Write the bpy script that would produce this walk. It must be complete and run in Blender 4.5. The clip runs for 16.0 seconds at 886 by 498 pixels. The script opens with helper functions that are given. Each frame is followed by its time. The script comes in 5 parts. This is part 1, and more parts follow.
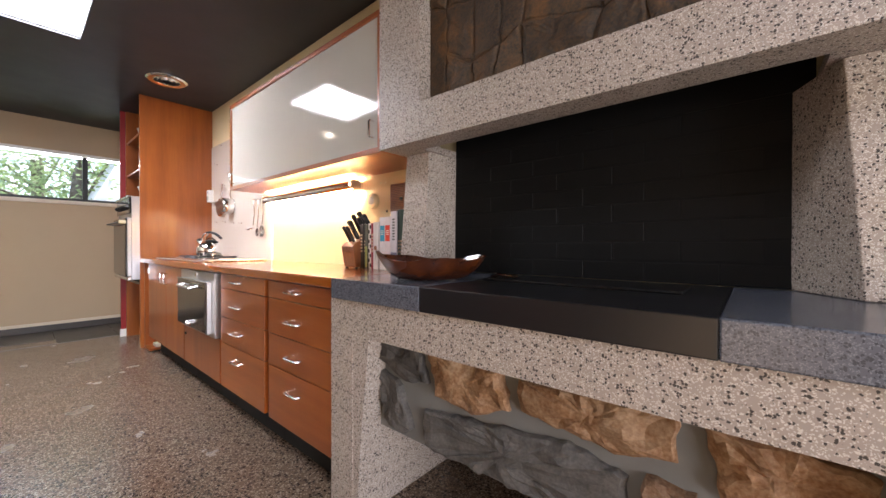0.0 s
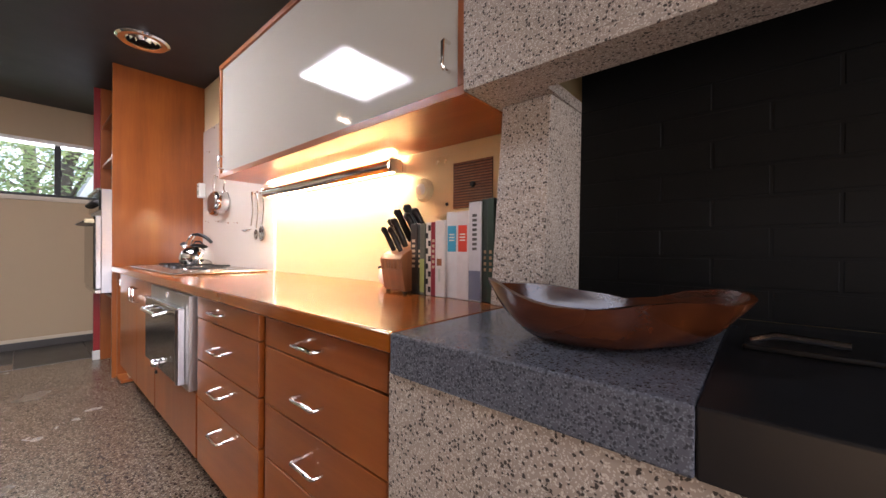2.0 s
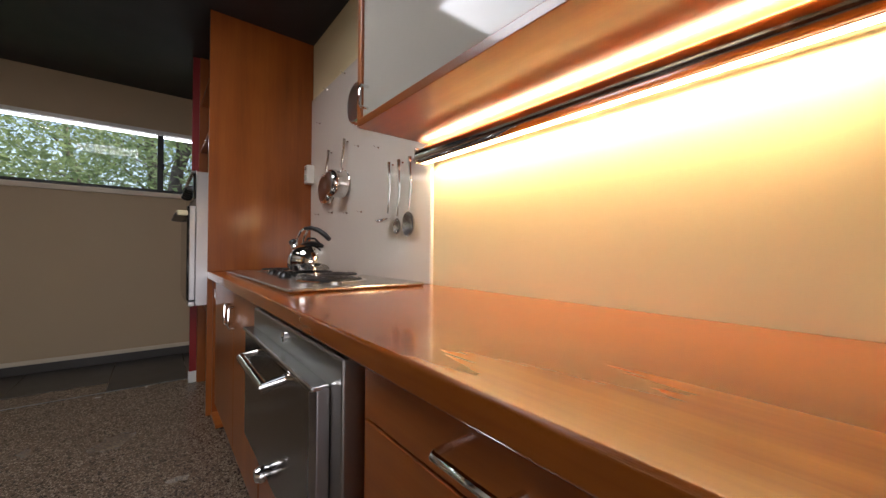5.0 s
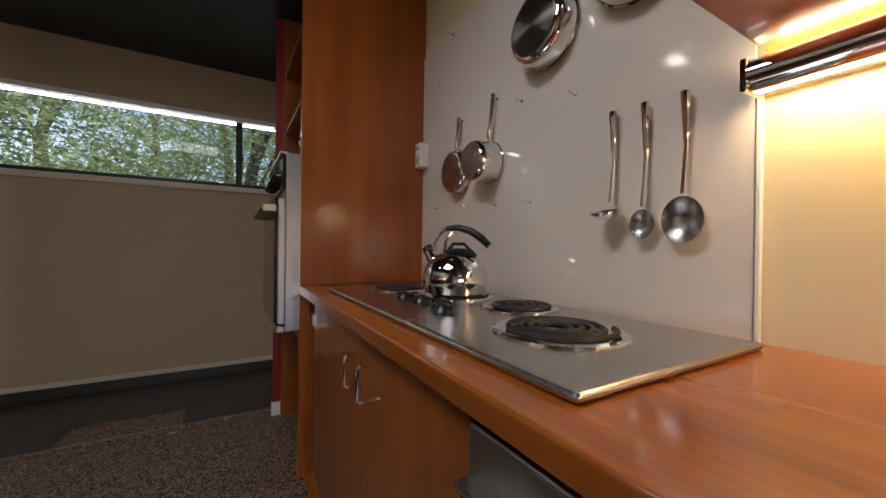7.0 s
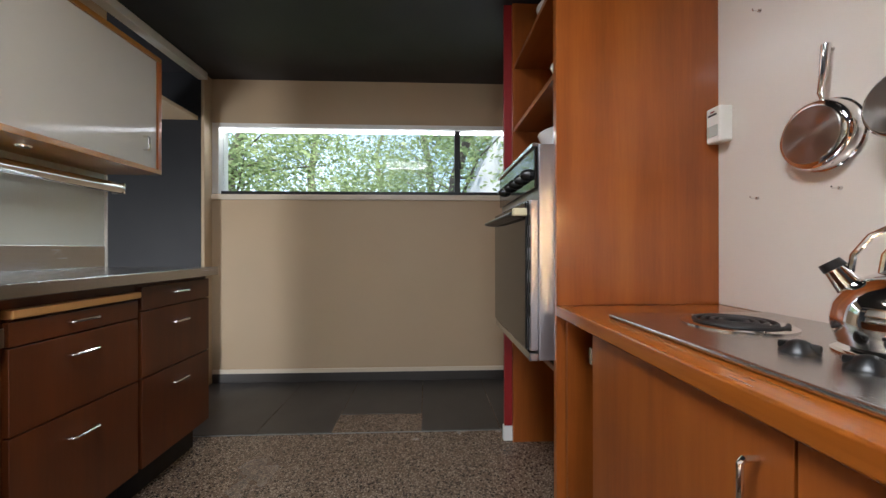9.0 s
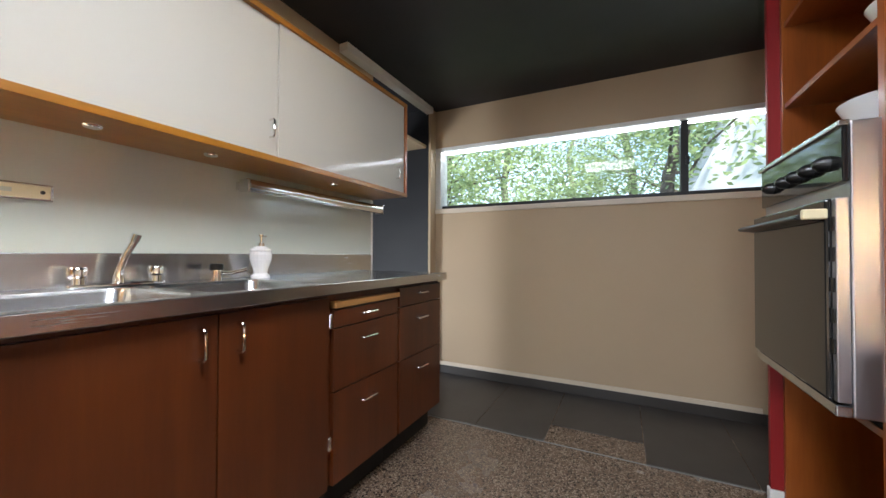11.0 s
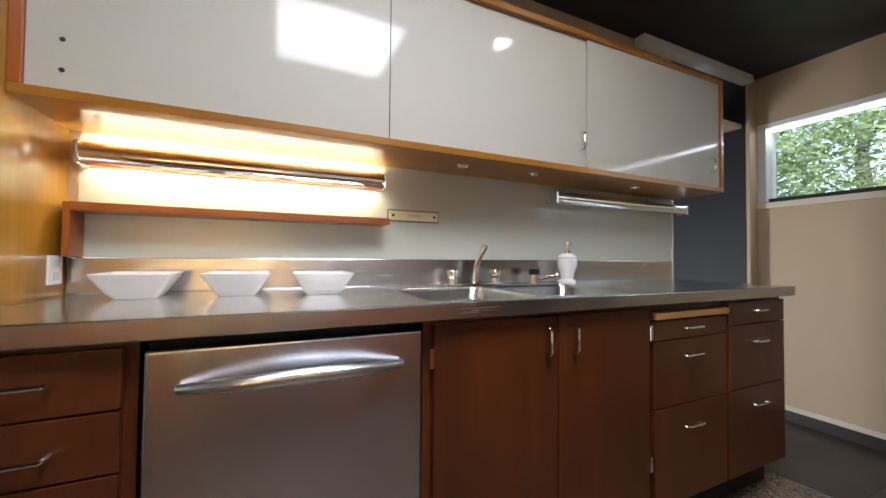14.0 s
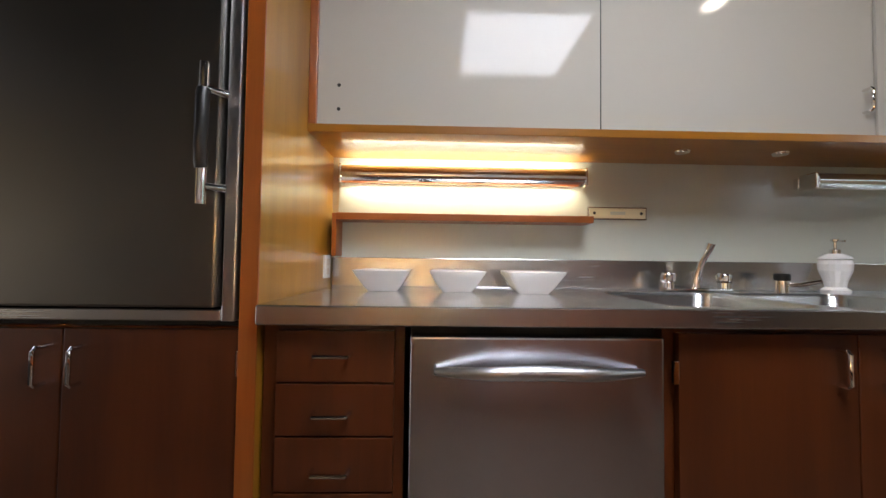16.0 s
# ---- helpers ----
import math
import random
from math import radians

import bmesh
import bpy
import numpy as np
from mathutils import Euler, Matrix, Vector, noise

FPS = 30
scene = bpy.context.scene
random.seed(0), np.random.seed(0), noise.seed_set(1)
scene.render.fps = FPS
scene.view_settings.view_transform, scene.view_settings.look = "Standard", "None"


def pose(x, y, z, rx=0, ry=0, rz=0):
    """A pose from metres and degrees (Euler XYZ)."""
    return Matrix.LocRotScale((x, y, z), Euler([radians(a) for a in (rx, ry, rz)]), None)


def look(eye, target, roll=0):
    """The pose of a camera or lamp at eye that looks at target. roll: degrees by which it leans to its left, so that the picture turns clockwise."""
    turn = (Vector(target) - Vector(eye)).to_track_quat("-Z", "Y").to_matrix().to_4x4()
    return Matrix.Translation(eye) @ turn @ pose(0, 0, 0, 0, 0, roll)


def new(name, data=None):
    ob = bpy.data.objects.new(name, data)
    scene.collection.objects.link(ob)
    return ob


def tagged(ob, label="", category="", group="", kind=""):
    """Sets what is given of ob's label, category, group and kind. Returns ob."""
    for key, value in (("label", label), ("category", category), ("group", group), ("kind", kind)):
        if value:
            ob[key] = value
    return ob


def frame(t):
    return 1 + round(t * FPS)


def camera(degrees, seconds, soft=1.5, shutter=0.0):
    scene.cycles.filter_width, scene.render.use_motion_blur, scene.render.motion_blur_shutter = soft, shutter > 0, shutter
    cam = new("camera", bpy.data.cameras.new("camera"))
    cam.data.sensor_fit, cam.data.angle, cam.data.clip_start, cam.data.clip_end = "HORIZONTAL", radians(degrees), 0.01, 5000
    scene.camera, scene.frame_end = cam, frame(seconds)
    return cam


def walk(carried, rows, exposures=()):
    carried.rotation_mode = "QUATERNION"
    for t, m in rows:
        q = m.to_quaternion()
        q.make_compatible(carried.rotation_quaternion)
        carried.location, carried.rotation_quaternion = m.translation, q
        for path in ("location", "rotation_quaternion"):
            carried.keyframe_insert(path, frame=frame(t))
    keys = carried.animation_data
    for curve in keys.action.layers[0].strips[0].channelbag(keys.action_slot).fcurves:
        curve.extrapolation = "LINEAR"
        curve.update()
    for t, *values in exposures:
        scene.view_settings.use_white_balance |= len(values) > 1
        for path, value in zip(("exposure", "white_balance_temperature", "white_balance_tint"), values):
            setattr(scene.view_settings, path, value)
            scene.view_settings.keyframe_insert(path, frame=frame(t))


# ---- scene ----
cam = camera(101.3, 16.0)
# seconds, x, y, z, yaw, pitch, roll
ROWS = [
    (0.0, 0.310, 0.280, 0.993, 40.36, -0.44, 0.09),
    (0.5, 0.129, 0.335, 0.980, 40.18, -0.25, 0.14),
    (1.0, -0.043, 0.424, 0.989, 39.92, -0.25, 0.22),
    (1.5, -0.214, 0.535, 1.020, 39.96, -0.07, 0.31),
    (2.0, -0.401, 0.618, 1.028, 41.02, -0.15, 0.32),
    (2.5, -0.583, 0.680, 1.024, 42.30, -0.10, 0.38),
    (3.0, -0.772, 0.745, 1.013, 44.23, -0.03, 0.42),
    (3.5, -0.971, 0.798, 1.014, 47.36, -0.10, 0.50),
    (4.0, -1.171, 0.812, 1.003, 49.55, 0.12, 0.47),
    (6.5, -2.252, 0.822, 1.024, 56.25, 0.05, 0.77),
    (7.0, -2.460, 0.793, 1.049, 59.82, -0.12, 0.73),
    (7.5, -2.671, 0.726, 1.051, 65.15, -0.14, 0.28),
    (8.0, -2.797, 0.667, 1.064, 71.43, 0.03, 0.11),
    (8.5, -2.853, 0.628, 1.078, 79.18, -0.08, -0.08),
    (9.0, -2.886, 0.589, 1.078, 87.61, 0.08, -0.08),
    (9.5, -2.904, 0.550, 1.075, 95.32, 0.31, -0.01),
    (12.0, -2.791, 0.396, 1.116, 129.48, 1.04, 0.35),
    (12.5, -2.772, 0.372, 1.117, 135.82, 1.04, 0.36),
    (13.0, -2.741, 0.349, 1.119, 142.68, 1.11, 0.42),
    (13.5, -2.706, 0.335, 1.115, 149.22, 1.22, 0.53),
    (14.0, -2.660, 0.319, 1.111, 155.41, 1.27, 0.55),
    (14.5, -2.615, 0.304, 1.105, 161.47, 1.25, 0.54),
    (15.0, -2.571, 0.286, 1.096, 167.29, 1.25, 0.56),
    (15.5, -2.526, 0.270, 1.088, 173.16, 1.49, 0.56),
    (16.0, -2.475, 0.255, 1.090, -181.27, 1.84, 0.73),
]


def aim(x, y, z, yaw, pitch, roll):
    a, b = radians(yaw), radians(pitch)
    ahead = Vector((-math.sin(a) * math.cos(b), math.cos(a) * math.cos(b), math.sin(b)))
    return look((x, y, z), Vector((x, y, z)) + ahead, roll)


walk(cam, [(r[0], aim(*r[1:])) for r in ROWS],
     exposures=[(t, 2.3 + e, k, m) for t, e, k, m in (
         (0.0, 0.2, 6500, 20), (2.0, -0.08, 6600, 24), (3.0, -0.42, 6600, 22), (4.0, -0.82, 6600, 18), (6.3, -1.95, 6800, 18), (7.0, -1.85, 6700, 18), (8.0, -1.25, 6500, 15),
         (9.0, -0.58, 6400, 15), (9.7, -0.42, 6300, 14), (12.0, -0.18, 6150, 14), (13.0, -0.38, 6150, 14), (14.5, -0.76, 6250, 15), (16.0, -1.0, 6350, 17))])

# ---- world and lights ----
world = bpy.data.worlds.new("sky_world")
scene.world = world
world.use_nodes = True
wn = world.node_tree
sky = wn.nodes.new("ShaderNodeTexSky")
sky.sky_type, sky.sun_disc = "NISHITA", False
sky.sun_elevation, sky.sun_rotation = radians(52), radians(200)
wn.nodes["Background"].inputs["Strength"].default_value = 0.15
wn.links.new(sky.outputs["Color"], wn.nodes["Background"].inputs["Color"])

sun = new("sun", bpy.data.lights.new("sun", "SUN"))
sun.data.energy, sun.data.angle, sun.data.color = 5.0, radians(10), (1.0, 0.96, 0.9)
sun.matrix_world = look((0, 0, 20), (-6, -10, 0))


def area_light(name, at, target, sx, sy, watts, colour):
    li = bpy.data.lights.new(name, "AREA")
    li.shape, li.size, li.size_y, li.energy, li.color = "RECTANGLE", sx, sy, watts, colour
    ob = new(name, li)
    ob.matrix_world = look(at, target)
    return ob


area_light("skylight_daylight", (-2.99, 0.24, 2.475), (-2.99, 0.24, 0), 0.70, 0.68, 12.5, (0.88, 0.95, 1.0))
# fill lamp for the hearth front, in an added skylight that stays unseen
area_light("hearth_skylight_daylight", (0.95, 0.05, 2.70), (0.95, 0.05, 0), 0.86, 0.86, 2.5, (0.95, 0.98, 1.0))
# added fill lamp for the hearth, in an unseen opening of the east wall
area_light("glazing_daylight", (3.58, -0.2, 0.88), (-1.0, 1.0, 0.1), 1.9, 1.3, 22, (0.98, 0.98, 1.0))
# sky light that falls in under the head of the strip window
area_light("window_daylight", (-5.97, 0.1, 2.065), (-4.2, 0.1, 0.0), 2.4, 0.025, 1.2, (0.88, 0.95, 1.0))

# daylight in the glazed door of the side passage, beyond the sink wall
area_light("passage_daylight", (-3.66, -2.5, 0.66), (-5.9, -0.75, 0.55), 0.34, 1.2, 11, (0.95, 0.98, 1.0))

# ---- materials ----


def srgb(h):
    v = [int(h[i:i + 2], 16) / 255 for i in (0, 2, 4)]
    return tuple((c / 12.92 if c <= 0.04045 else ((c + 0.055) / 1.055) ** 2.4) for c in v) + (1,)


def base_mat(name, colour, rough=0.5, metal=0.0, coat=0.0):
    m = bpy.data.materials.new(name)
    m.use_nodes = True
    b = m.node_tree.nodes["Principled BSDF"]
    b.inputs["Base Color"].default_value = colour if len(colour) == 4 else (*colour, 1)
    b.inputs["Roughness"].default_value, b.inputs["Metallic"].default_value = rough, metal
    b.inputs["Coat Weight"].default_value = coat
    b.inputs["Coat Roughness"].default_value = 0.08
    return m, m.node_tree.nodes, m.node_tree.links, b


def coords(nodes, links, scale=(1, 1, 1)):
    g = nodes.new("ShaderNodeNewGeometry")
    mp = nodes.new("ShaderNodeMapping")
    mp.inputs["Scale"].default_value = scale
    links.new(g.outputs["Position"], mp.inputs["Vector"])
    return mp.outputs["Vector"]


def noise_tex(nodes, links, vec, scale, detail=4, rough=0.55, dist=0.0):
    n = nodes.new("ShaderNodeTexNoise")
    n.inputs["Scale"].default_value, n.inputs["Detail"].default_value = scale, detail
    n.inputs["Roughness"].default_value, n.inputs["Distortion"].default_value = rough, dist
    links.new(vec, n.inputs["Vector"])
    return n.outputs["Fac"]


def ramp(nodes, links, fac, stops):
    r = nodes.new("ShaderNodeValToRGB")
    while len(r.color_ramp.elements) < len(stops):
        r.color_ramp.elements.new(0.5)
    for e, (p, c) in zip(r.color_ramp.elements, stops):
        e.position, e.color = p, (c if len(c) == 4 else (*c, 1))
    links.new(fac, r.inputs["Fac"])
    return r.outputs["Color"]


def mix(nodes, links, fac, a, b, mode="MIX"):
    m = nodes.new("ShaderNodeMix")
    m.data_type, m.blend_type = "RGBA", mode
    for sock, v in ((m.inputs[0], fac), (m.inputs[6], a), (m.inputs[7], b)):
        if isinstance(v, (int, float)):
            sock.default_value = v
        elif isinstance(v, tuple):
            sock.default_value = v if len(v) == 4 else (*v, 1)
        else:
            links.new(v, sock)
    return m.outputs[2]


def bump(nodes, links, b, height, strength, dist=0.002):
    n = nodes.new("ShaderNodeBump")
    n.inputs["Strength"].default_value, n.inputs["Distance"].default_value = strength, dist
    links.new(height, n.inputs["Height"])
    links.new(n.outputs["Normal"], b.inputs["Normal"])


def rough_range(nodes, links, b, fac, lo, hi):
    m = nodes.new("ShaderNodeMapRange")
    m.inputs["To Min"].default_value, m.inputs["To Max"].default_value = lo, hi
    links.new(fac, m.inputs["Value"])
    links.new(m.outputs["Result"], b.inputs["Roughness"])


def wood(name, dark, mid, light, axis="z", rough=0.32, coat=0.3, fine=1.0, relief=0.12):
    m, n, l, b = base_mat(name, mid, rough, 0, coat)
    st = {"x": (0.6, 9, 9), "z": (9, 9, 0.6), "y": (9, 0.6, 9)}[axis]
    info = n.new("ShaderNodeObjectInfo")
    v0 = coords(n, l, tuple(s * fine for s in st))
    add = n.new("ShaderNodeVectorMath")
    add.operation = "ADD"
    cmb = n.new("ShaderNodeCombineXYZ")
    k = n.new("ShaderNodeMath")
    k.operation = "MULTIPLY"
    k.inputs[1].default_value = 17.0
    l.new(info.outputs["Random"], k.inputs[0])
    for i in range(3):
        l.new(k.outputs[0], cmb.inputs[i])
    l.new(v0, add.inputs[0])
    l.new(cmb.outputs[0], add.inputs[1])
    v = add.outputs[0]
    g1 = noise_tex(n, l, v, 1.3, 5, 0.6, 0.15)
    v2 = coords(n, l, tuple(s * 7 * fine for s in st))
    g2 = noise_tex(n, l, v2, 2.2, 3, 0.6)
    blot = noise_tex(n, l, coords(n, l), 2.1, 3)
    c = ramp(n, l, g1, [(0.3, dark), (0.5, mid), (0.72, light)])
    c = mix(n, l, 0.16, c, ramp(n, l, g2, [(0.3, dark), (0.7, light)]))
    c = mix(n, l, 0.35 if relief else 0.2, c, ramp(n, l, blot, [(0.3, tuple(q * 0.62 for q in mid[:3])), (0.7, light)]))
    l.new(c, b.inputs["Base Color"])
    rough_range(n, l, b, blot, rough - 0.02, rough + 0.04)
    if relief:
        bump(n, l, b, g2, relief, 0.0008)
    return m


CAB = (srgb("733711"), srgb("934a18"), srgb("a95f25"))
wood_v = wood("cabinet_wood_upright", *CAB, "z")
wood_h = wood("cabinet_wood_lengthwise", *CAB, "x")
wood_y = wood("cabinet_wood_crosswise", *CAB, "y")
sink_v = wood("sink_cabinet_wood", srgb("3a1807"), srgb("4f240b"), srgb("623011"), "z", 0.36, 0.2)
gold_wood = wood("golden_panel_wood", srgb("7d4f12"), srgb("986618"), srgb("ad7d24"), "z", 0.3, 0.3)
# cabinet wood with the strip lamp's yellow glow put into its colour
lamplit_board = wood("lamplit_board_wood", srgb("7a4712"), srgb("97601a"), srgb("ab7526"), "x", 0.3, 0.3)
counter_wood = wood("oiled_counter_wood", srgb("6c300e"), srgb("8f4815"), srgb("ad6320"), "x", 0.2, 0.35, 0.7, 0.0)
board_wood = wood("pale_board_wood", srgb("a8743c"), srgb("c08a4c"), srgb("cf9f63"), "x", 0.5, 0)
block_wood = wood("knife_block_wood", srgb("6b3a1c"), srgb("8b5028"), srgb("a2683a"), "z", 0.4, 0.1, 2)
bowl_wood = wood("carved_bowl_wood", srgb("220d07"), srgb("3c1a0c"), srgb("663516"), "x", 0.26, 0.5, 2.2)


def paint(name, colour, rough=0.6, var=0.06, scale=2.0, grain=220.0, bstr=0.12, coat=0.0):
    m, n, l, b = base_mat(name, colour, rough, 0, coat)
    v = coords(n, l)
    c = mix(n, l, noise_tex(n, l, v, scale, 4), tuple(q * (1 - var) for q in colour[:3]), tuple(min(1, q * (1 + var)) for q in colour[:3]))
    l.new(c, b.inputs["Base Color"])
    rough_range(n, l, b, noise_tex(n, l, v, 5.0, 3), max(0.02, rough - 0.06), min(1, rough + 0.06))
    bump(n, l, b, noise_tex(n, l, v, grain, 2), bstr, 0.0008)
    return m


wall_paint = paint("tan_wall_paint", srgb("bba587"), 0.62, 0.05)
cream_paint = paint("cream_wall_paint", srgb("dccaa0"), 0.5, 0.04)
trim_paint = paint("pale_trim_paint", srgb("d8ccb8"), 0.45, 0.05)
white_trim = paint("white_window_paint", srgb("e9e9e4"), 0.4, 0.03)
ceiling_paint = paint("charcoal_ceiling_paint", srgb("2c2c31"), 0.55, 0.1, 1.2)
dark_wall = paint("blue_black_wall_paint", srgb("1b1d22"), 0.6, 0.1, 1.4)
gloss_white = paint("white_gloss_laminate", srgb("b5b0a5"), 0.07, 0.015, 1.0, 3.0, 0.004, 0.0)
gloss_white.node_tree.nodes["Principled BSDF"].inputs["Specular IOR Level"].default_value = 0.2
peg_white = paint("white_gloss_panel", srgb("d9cfc2"), 0.08, 0.02, 1.2, 3.0, 0.002, 0.2)
grey_laminate = paint("grey_green_laminate", srgb("bfc1b4"), 0.14, 0.02, 1.0, 4.0, 0.02)
white_plastic = paint("white_plastic", srgb("e6e2d8"), 0.35, 0.02, 9)
ivory_plastic = paint("ivory_plastic", srgb("d9cda8"), 0.4, 0.03, 9)
ceramic = paint("white_glazed_ceramic", srgb("ece9e6"), 0.12, 0.015, 6, 8, 0.02, 0.5)
black_plastic = paint("black_plastic", srgb("131313"), 0.35, 0.1, 30)
black_frame = paint("black_window_frame", srgb("141518"), 0.45, 0.1, 12)
red_paint = paint("red_edge_paint", srgb("8e1a1c"), 0.45, 0.06)
grout = paint("grey_mortar", srgb("767774"), 0.85, 0.12, 14, 160, 0.5)
black_slab = paint("black_slate_slab", srgb("1d1d1f"), 0.3, 0.15, 7, 60, 0.1)
dark_floor = paint("dark_slate_floor", srgb("3a3632"), 0.4, 0.3, 3.5, 40, 0.12)
soot_brick = paint("soot_black_brick", srgb("0e0f0f"), 0.55, 0.2, 22, 120, 0.4)
soot_joint = paint("soot_black_joint", srgb("0d0e0e"), 0.6, 0.2, 22, 120, 0.5)
for m_ in (soot_brick, soot_joint):
    m_.node_tree.nodes["Principled BSDF"].inputs["Specular IOR Level"].default_value = 0.2
# near-black that puts the shade of recesses and insides into the colour
shade_dark = paint("painted_recess_shade", srgb("1b1a18"), 0.8, 0.1)


def steel(name, colour, rough, axis, streak=60):
    m, n, l, b = base_mat(name, colour, rough, 1.0)
    sc = {"x": (1.2, streak, streak), "y": (streak, 1.2, streak), "z": (streak, streak, 1.2), "n": (6, 6, 6)}[axis]
    g = noise_tex(n, l, coords(n, l, sc), 4.0, 3)
    s = noise_tex(n, l, coords(n, l), 3.0, 4)
    rough_range(n, l, b, mix(n, l, 0.5, g, s), max(0.01, rough - (0.02 if axis == "n" else 0.08)), rough + (0.03 if axis == "n" else 0.1))
    if axis != "n":
        bump(n, l, b, g, 0.03, 0.0003)
    return m


brushed_x = steel("brushed_steel_lengthwise", (0.63, 0.63, 0.63), 0.24, "x")
brushed_z = steel("brushed_steel_upright", (0.50, 0.50, 0.52), 0.30, "z")
hob_steel = steel("worn_hob_steel", (0.52, 0.50, 0.48), 0.26, "n")
chrome = steel("polished_chrome", (0.80, 0.79, 0.78), 0.06, "n")
pan_steel = steel("brushed_pan_base", (0.40, 0.38, 0.36), 0.32, "n")
turned_steel = steel("turned_pan_base", (0.36, 0.33, 0.30), 0.3, "n")
_n, _l = turned_steel.node_tree.nodes, turned_steel.node_tree.links
_t = _n.new("ShaderNodeTangent")
_t.direction_type, _t.axis = "RADIAL", "Y"
_l.new(_t.outputs[0], _n["Principled BSDF"].inputs["Tangent"])
_n["Principled BSDF"].inputs["Anisotropic"].default_value = 0.85
_n["Principled BSDF"].inputs["Anisotropic Rotation"].default_value = 0.25
bar_steel = steel("satin_bar_steel", (0.60, 0.60, 0.61), 0.30, "x")
dark_steel = steel("dark_fridge_steel", (0.21, 0.20, 0.18), 0.34, "n")
dishwasher_steel = steel("crosswise_brushed_door_steel", (0.55, 0.55, 0.58), 0.2, "n")
_n, _l = dishwasher_steel.node_tree.nodes, dishwasher_steel.node_tree.links
for _k in list(_n["Principled BSDF"].inputs["Roughness"].links):
    _l.remove(_k)
_t = _n.new("ShaderNodeTangent")
_t.direction_type, _t.axis = "RADIAL", "Z"
_l.new(_t.outputs[0], _n["Principled BSDF"].inputs["Tangent"])
_n["Principled BSDF"].inputs["Anisotropic"].default_value = 0.85
_n["Principled BSDF"].inputs["Anisotropic Rotation"].default_value = 0.25
grey_door_steel = steel("smoky_oven_steel", (0.22, 0.21, 0.20), 0.2, "n")
oven_glass, *_ = base_mat("black_oven_glass", (0.012, 0.012, 0.012), 0.06, 0, 0.3)
coil_mat = paint("burnt_coil_iron", srgb("231f1d"), 0.5, 0.2, 40)


def speckle(name, ground, dark, pale, scale, rough, dark_cut=0.30, pale_cut=0.78, bstr=0.15):
    """Cast stone with chips of two tones."""
    m, n, l, b = base_mat(name, ground, rough)
    v = coords(n, l)
    warp = n.new("ShaderNodeVectorMath")
    warp.operation = "ADD"
    nz = n.new("ShaderNodeTexNoise")
    nz.inputs["Scale"].default_value = scale * 0.8
    sc = n.new("ShaderNodeVectorMath")
    sc.operation = "SCALE"
    sc.inputs["Scale"].default_value = 1.5 / scale
    l.new(v, nz.inputs["Vector"])
    l.new(nz.outputs["Color"], sc.inputs[0])
    l.new(v, warp.inputs[0])
    l.new(sc.outputs[0], warp.inputs[1])
    cells = []
    for k in (1.0, 1.7):
        vo = n.new("ShaderNodeTexVoronoi")
        vo.inputs["Scale"].default_value = scale * k
        vo.inputs["Randomness"].default_value = 1.0
        l.new(warp.outputs[0], vo.inputs["Vector"])
        cells.append(vo)
    sep = [n.new("ShaderNodeSeparateColor") for _ in cells]
    for s, c in zip(sep, cells):
        l.new(c.outputs["Color"], s.inputs[0])
    near = [ramp(n, l, c.outputs["Distance"], [(0.42, (1, 1, 1)), (0.56, (0, 0, 0))]) for c in cells]
    isdark = ramp(n, l, sep[0].outputs[0], [(dark_cut - 0.01, (1, 1, 1)), (dark_cut, (0, 0, 0))])
    ispale = ramp(n, l, sep[1].outputs[1], [(pale_cut - 0.01, (0, 0, 0)), (pale_cut, (1, 1, 1))])
    gd = mix(n, l, noise_tex(n, l, v, 5.0, 5), tuple(q * 0.82 for q in ground[:3]), tuple(min(1, q * 1.12) for q in ground[:3]))
    c = mix(n, l, mix(n, l, 1.0, near[1], ispale, "MULTIPLY"), gd, pale)
    c = mix(n, l, mix(n, l, 1.0, near[0], isdark, "MULTIPLY"), c, dark)
    l.new(c, b.inputs["Base Color"])
    rough_range(n, l, b, noise_tex(n, l, v, 2.5, 4), max(0.05, rough - 0.12), rough + 0.15)
    bump(n, l, b, noise_tex(n, l, v, scale * 2, 3), bstr, 0.001)
    return m


terrazzo = speckle("grey_terrazzo_cast_stone", srgb("a6998d"), srgb("3b3530"), srgb("cdc6bb"), 175, 0.5, 0.25, 0.48)
granite = speckle("blue_grey_granite", srgb("5c6069"), srgb("40434a"), srgb("757b85"), 240, 0.16, 0.45, 0.6, 0.03)
floor_agg = speckle("pebble_aggregate_floor", srgb("675546"), srgb("352d27"), srgb("9a8a78"), 90, 0.22, 0.42, 0.55, 0.06)


def rock(name, a, b_, c_):
    m, n, l, b = base_mat(name, b_, 0.75)
    info = n.new("ShaderNodeObjectInfo")
    v = coords(n, l)
    f1 = noise_tex(n, l, v, 9, 6, 0.65, 0.8)
    f2 = noise_tex(n, l, v, 120, 3)
    c = ramp(n, l, f1, [(0.28, a), (0.5, b_), (0.72, c_)])
    c = mix(n, l, 0.35, c, ramp(n, l, f2, [(0.35, a), (0.7, c_)]))
    hs = n.new("ShaderNodeHueSaturation")
    mr = n.new("ShaderNodeMapRange")
    mr.inputs["To Min"].default_value, mr.inputs["To Max"].default_value = 0.75, 1.2
    l.new(info.outputs["Random"], mr.inputs["Value"])
    l.new(mr.outputs["Result"], hs.inputs["Value"])
    l.new(c, hs.inputs["Color"])
    l.new(hs.outputs["Color"], b.inputs["Base Color"])
    bump(n, l, b, mix(n, l, 0.5, f1, f2), 0.6, 0.006)
    return m


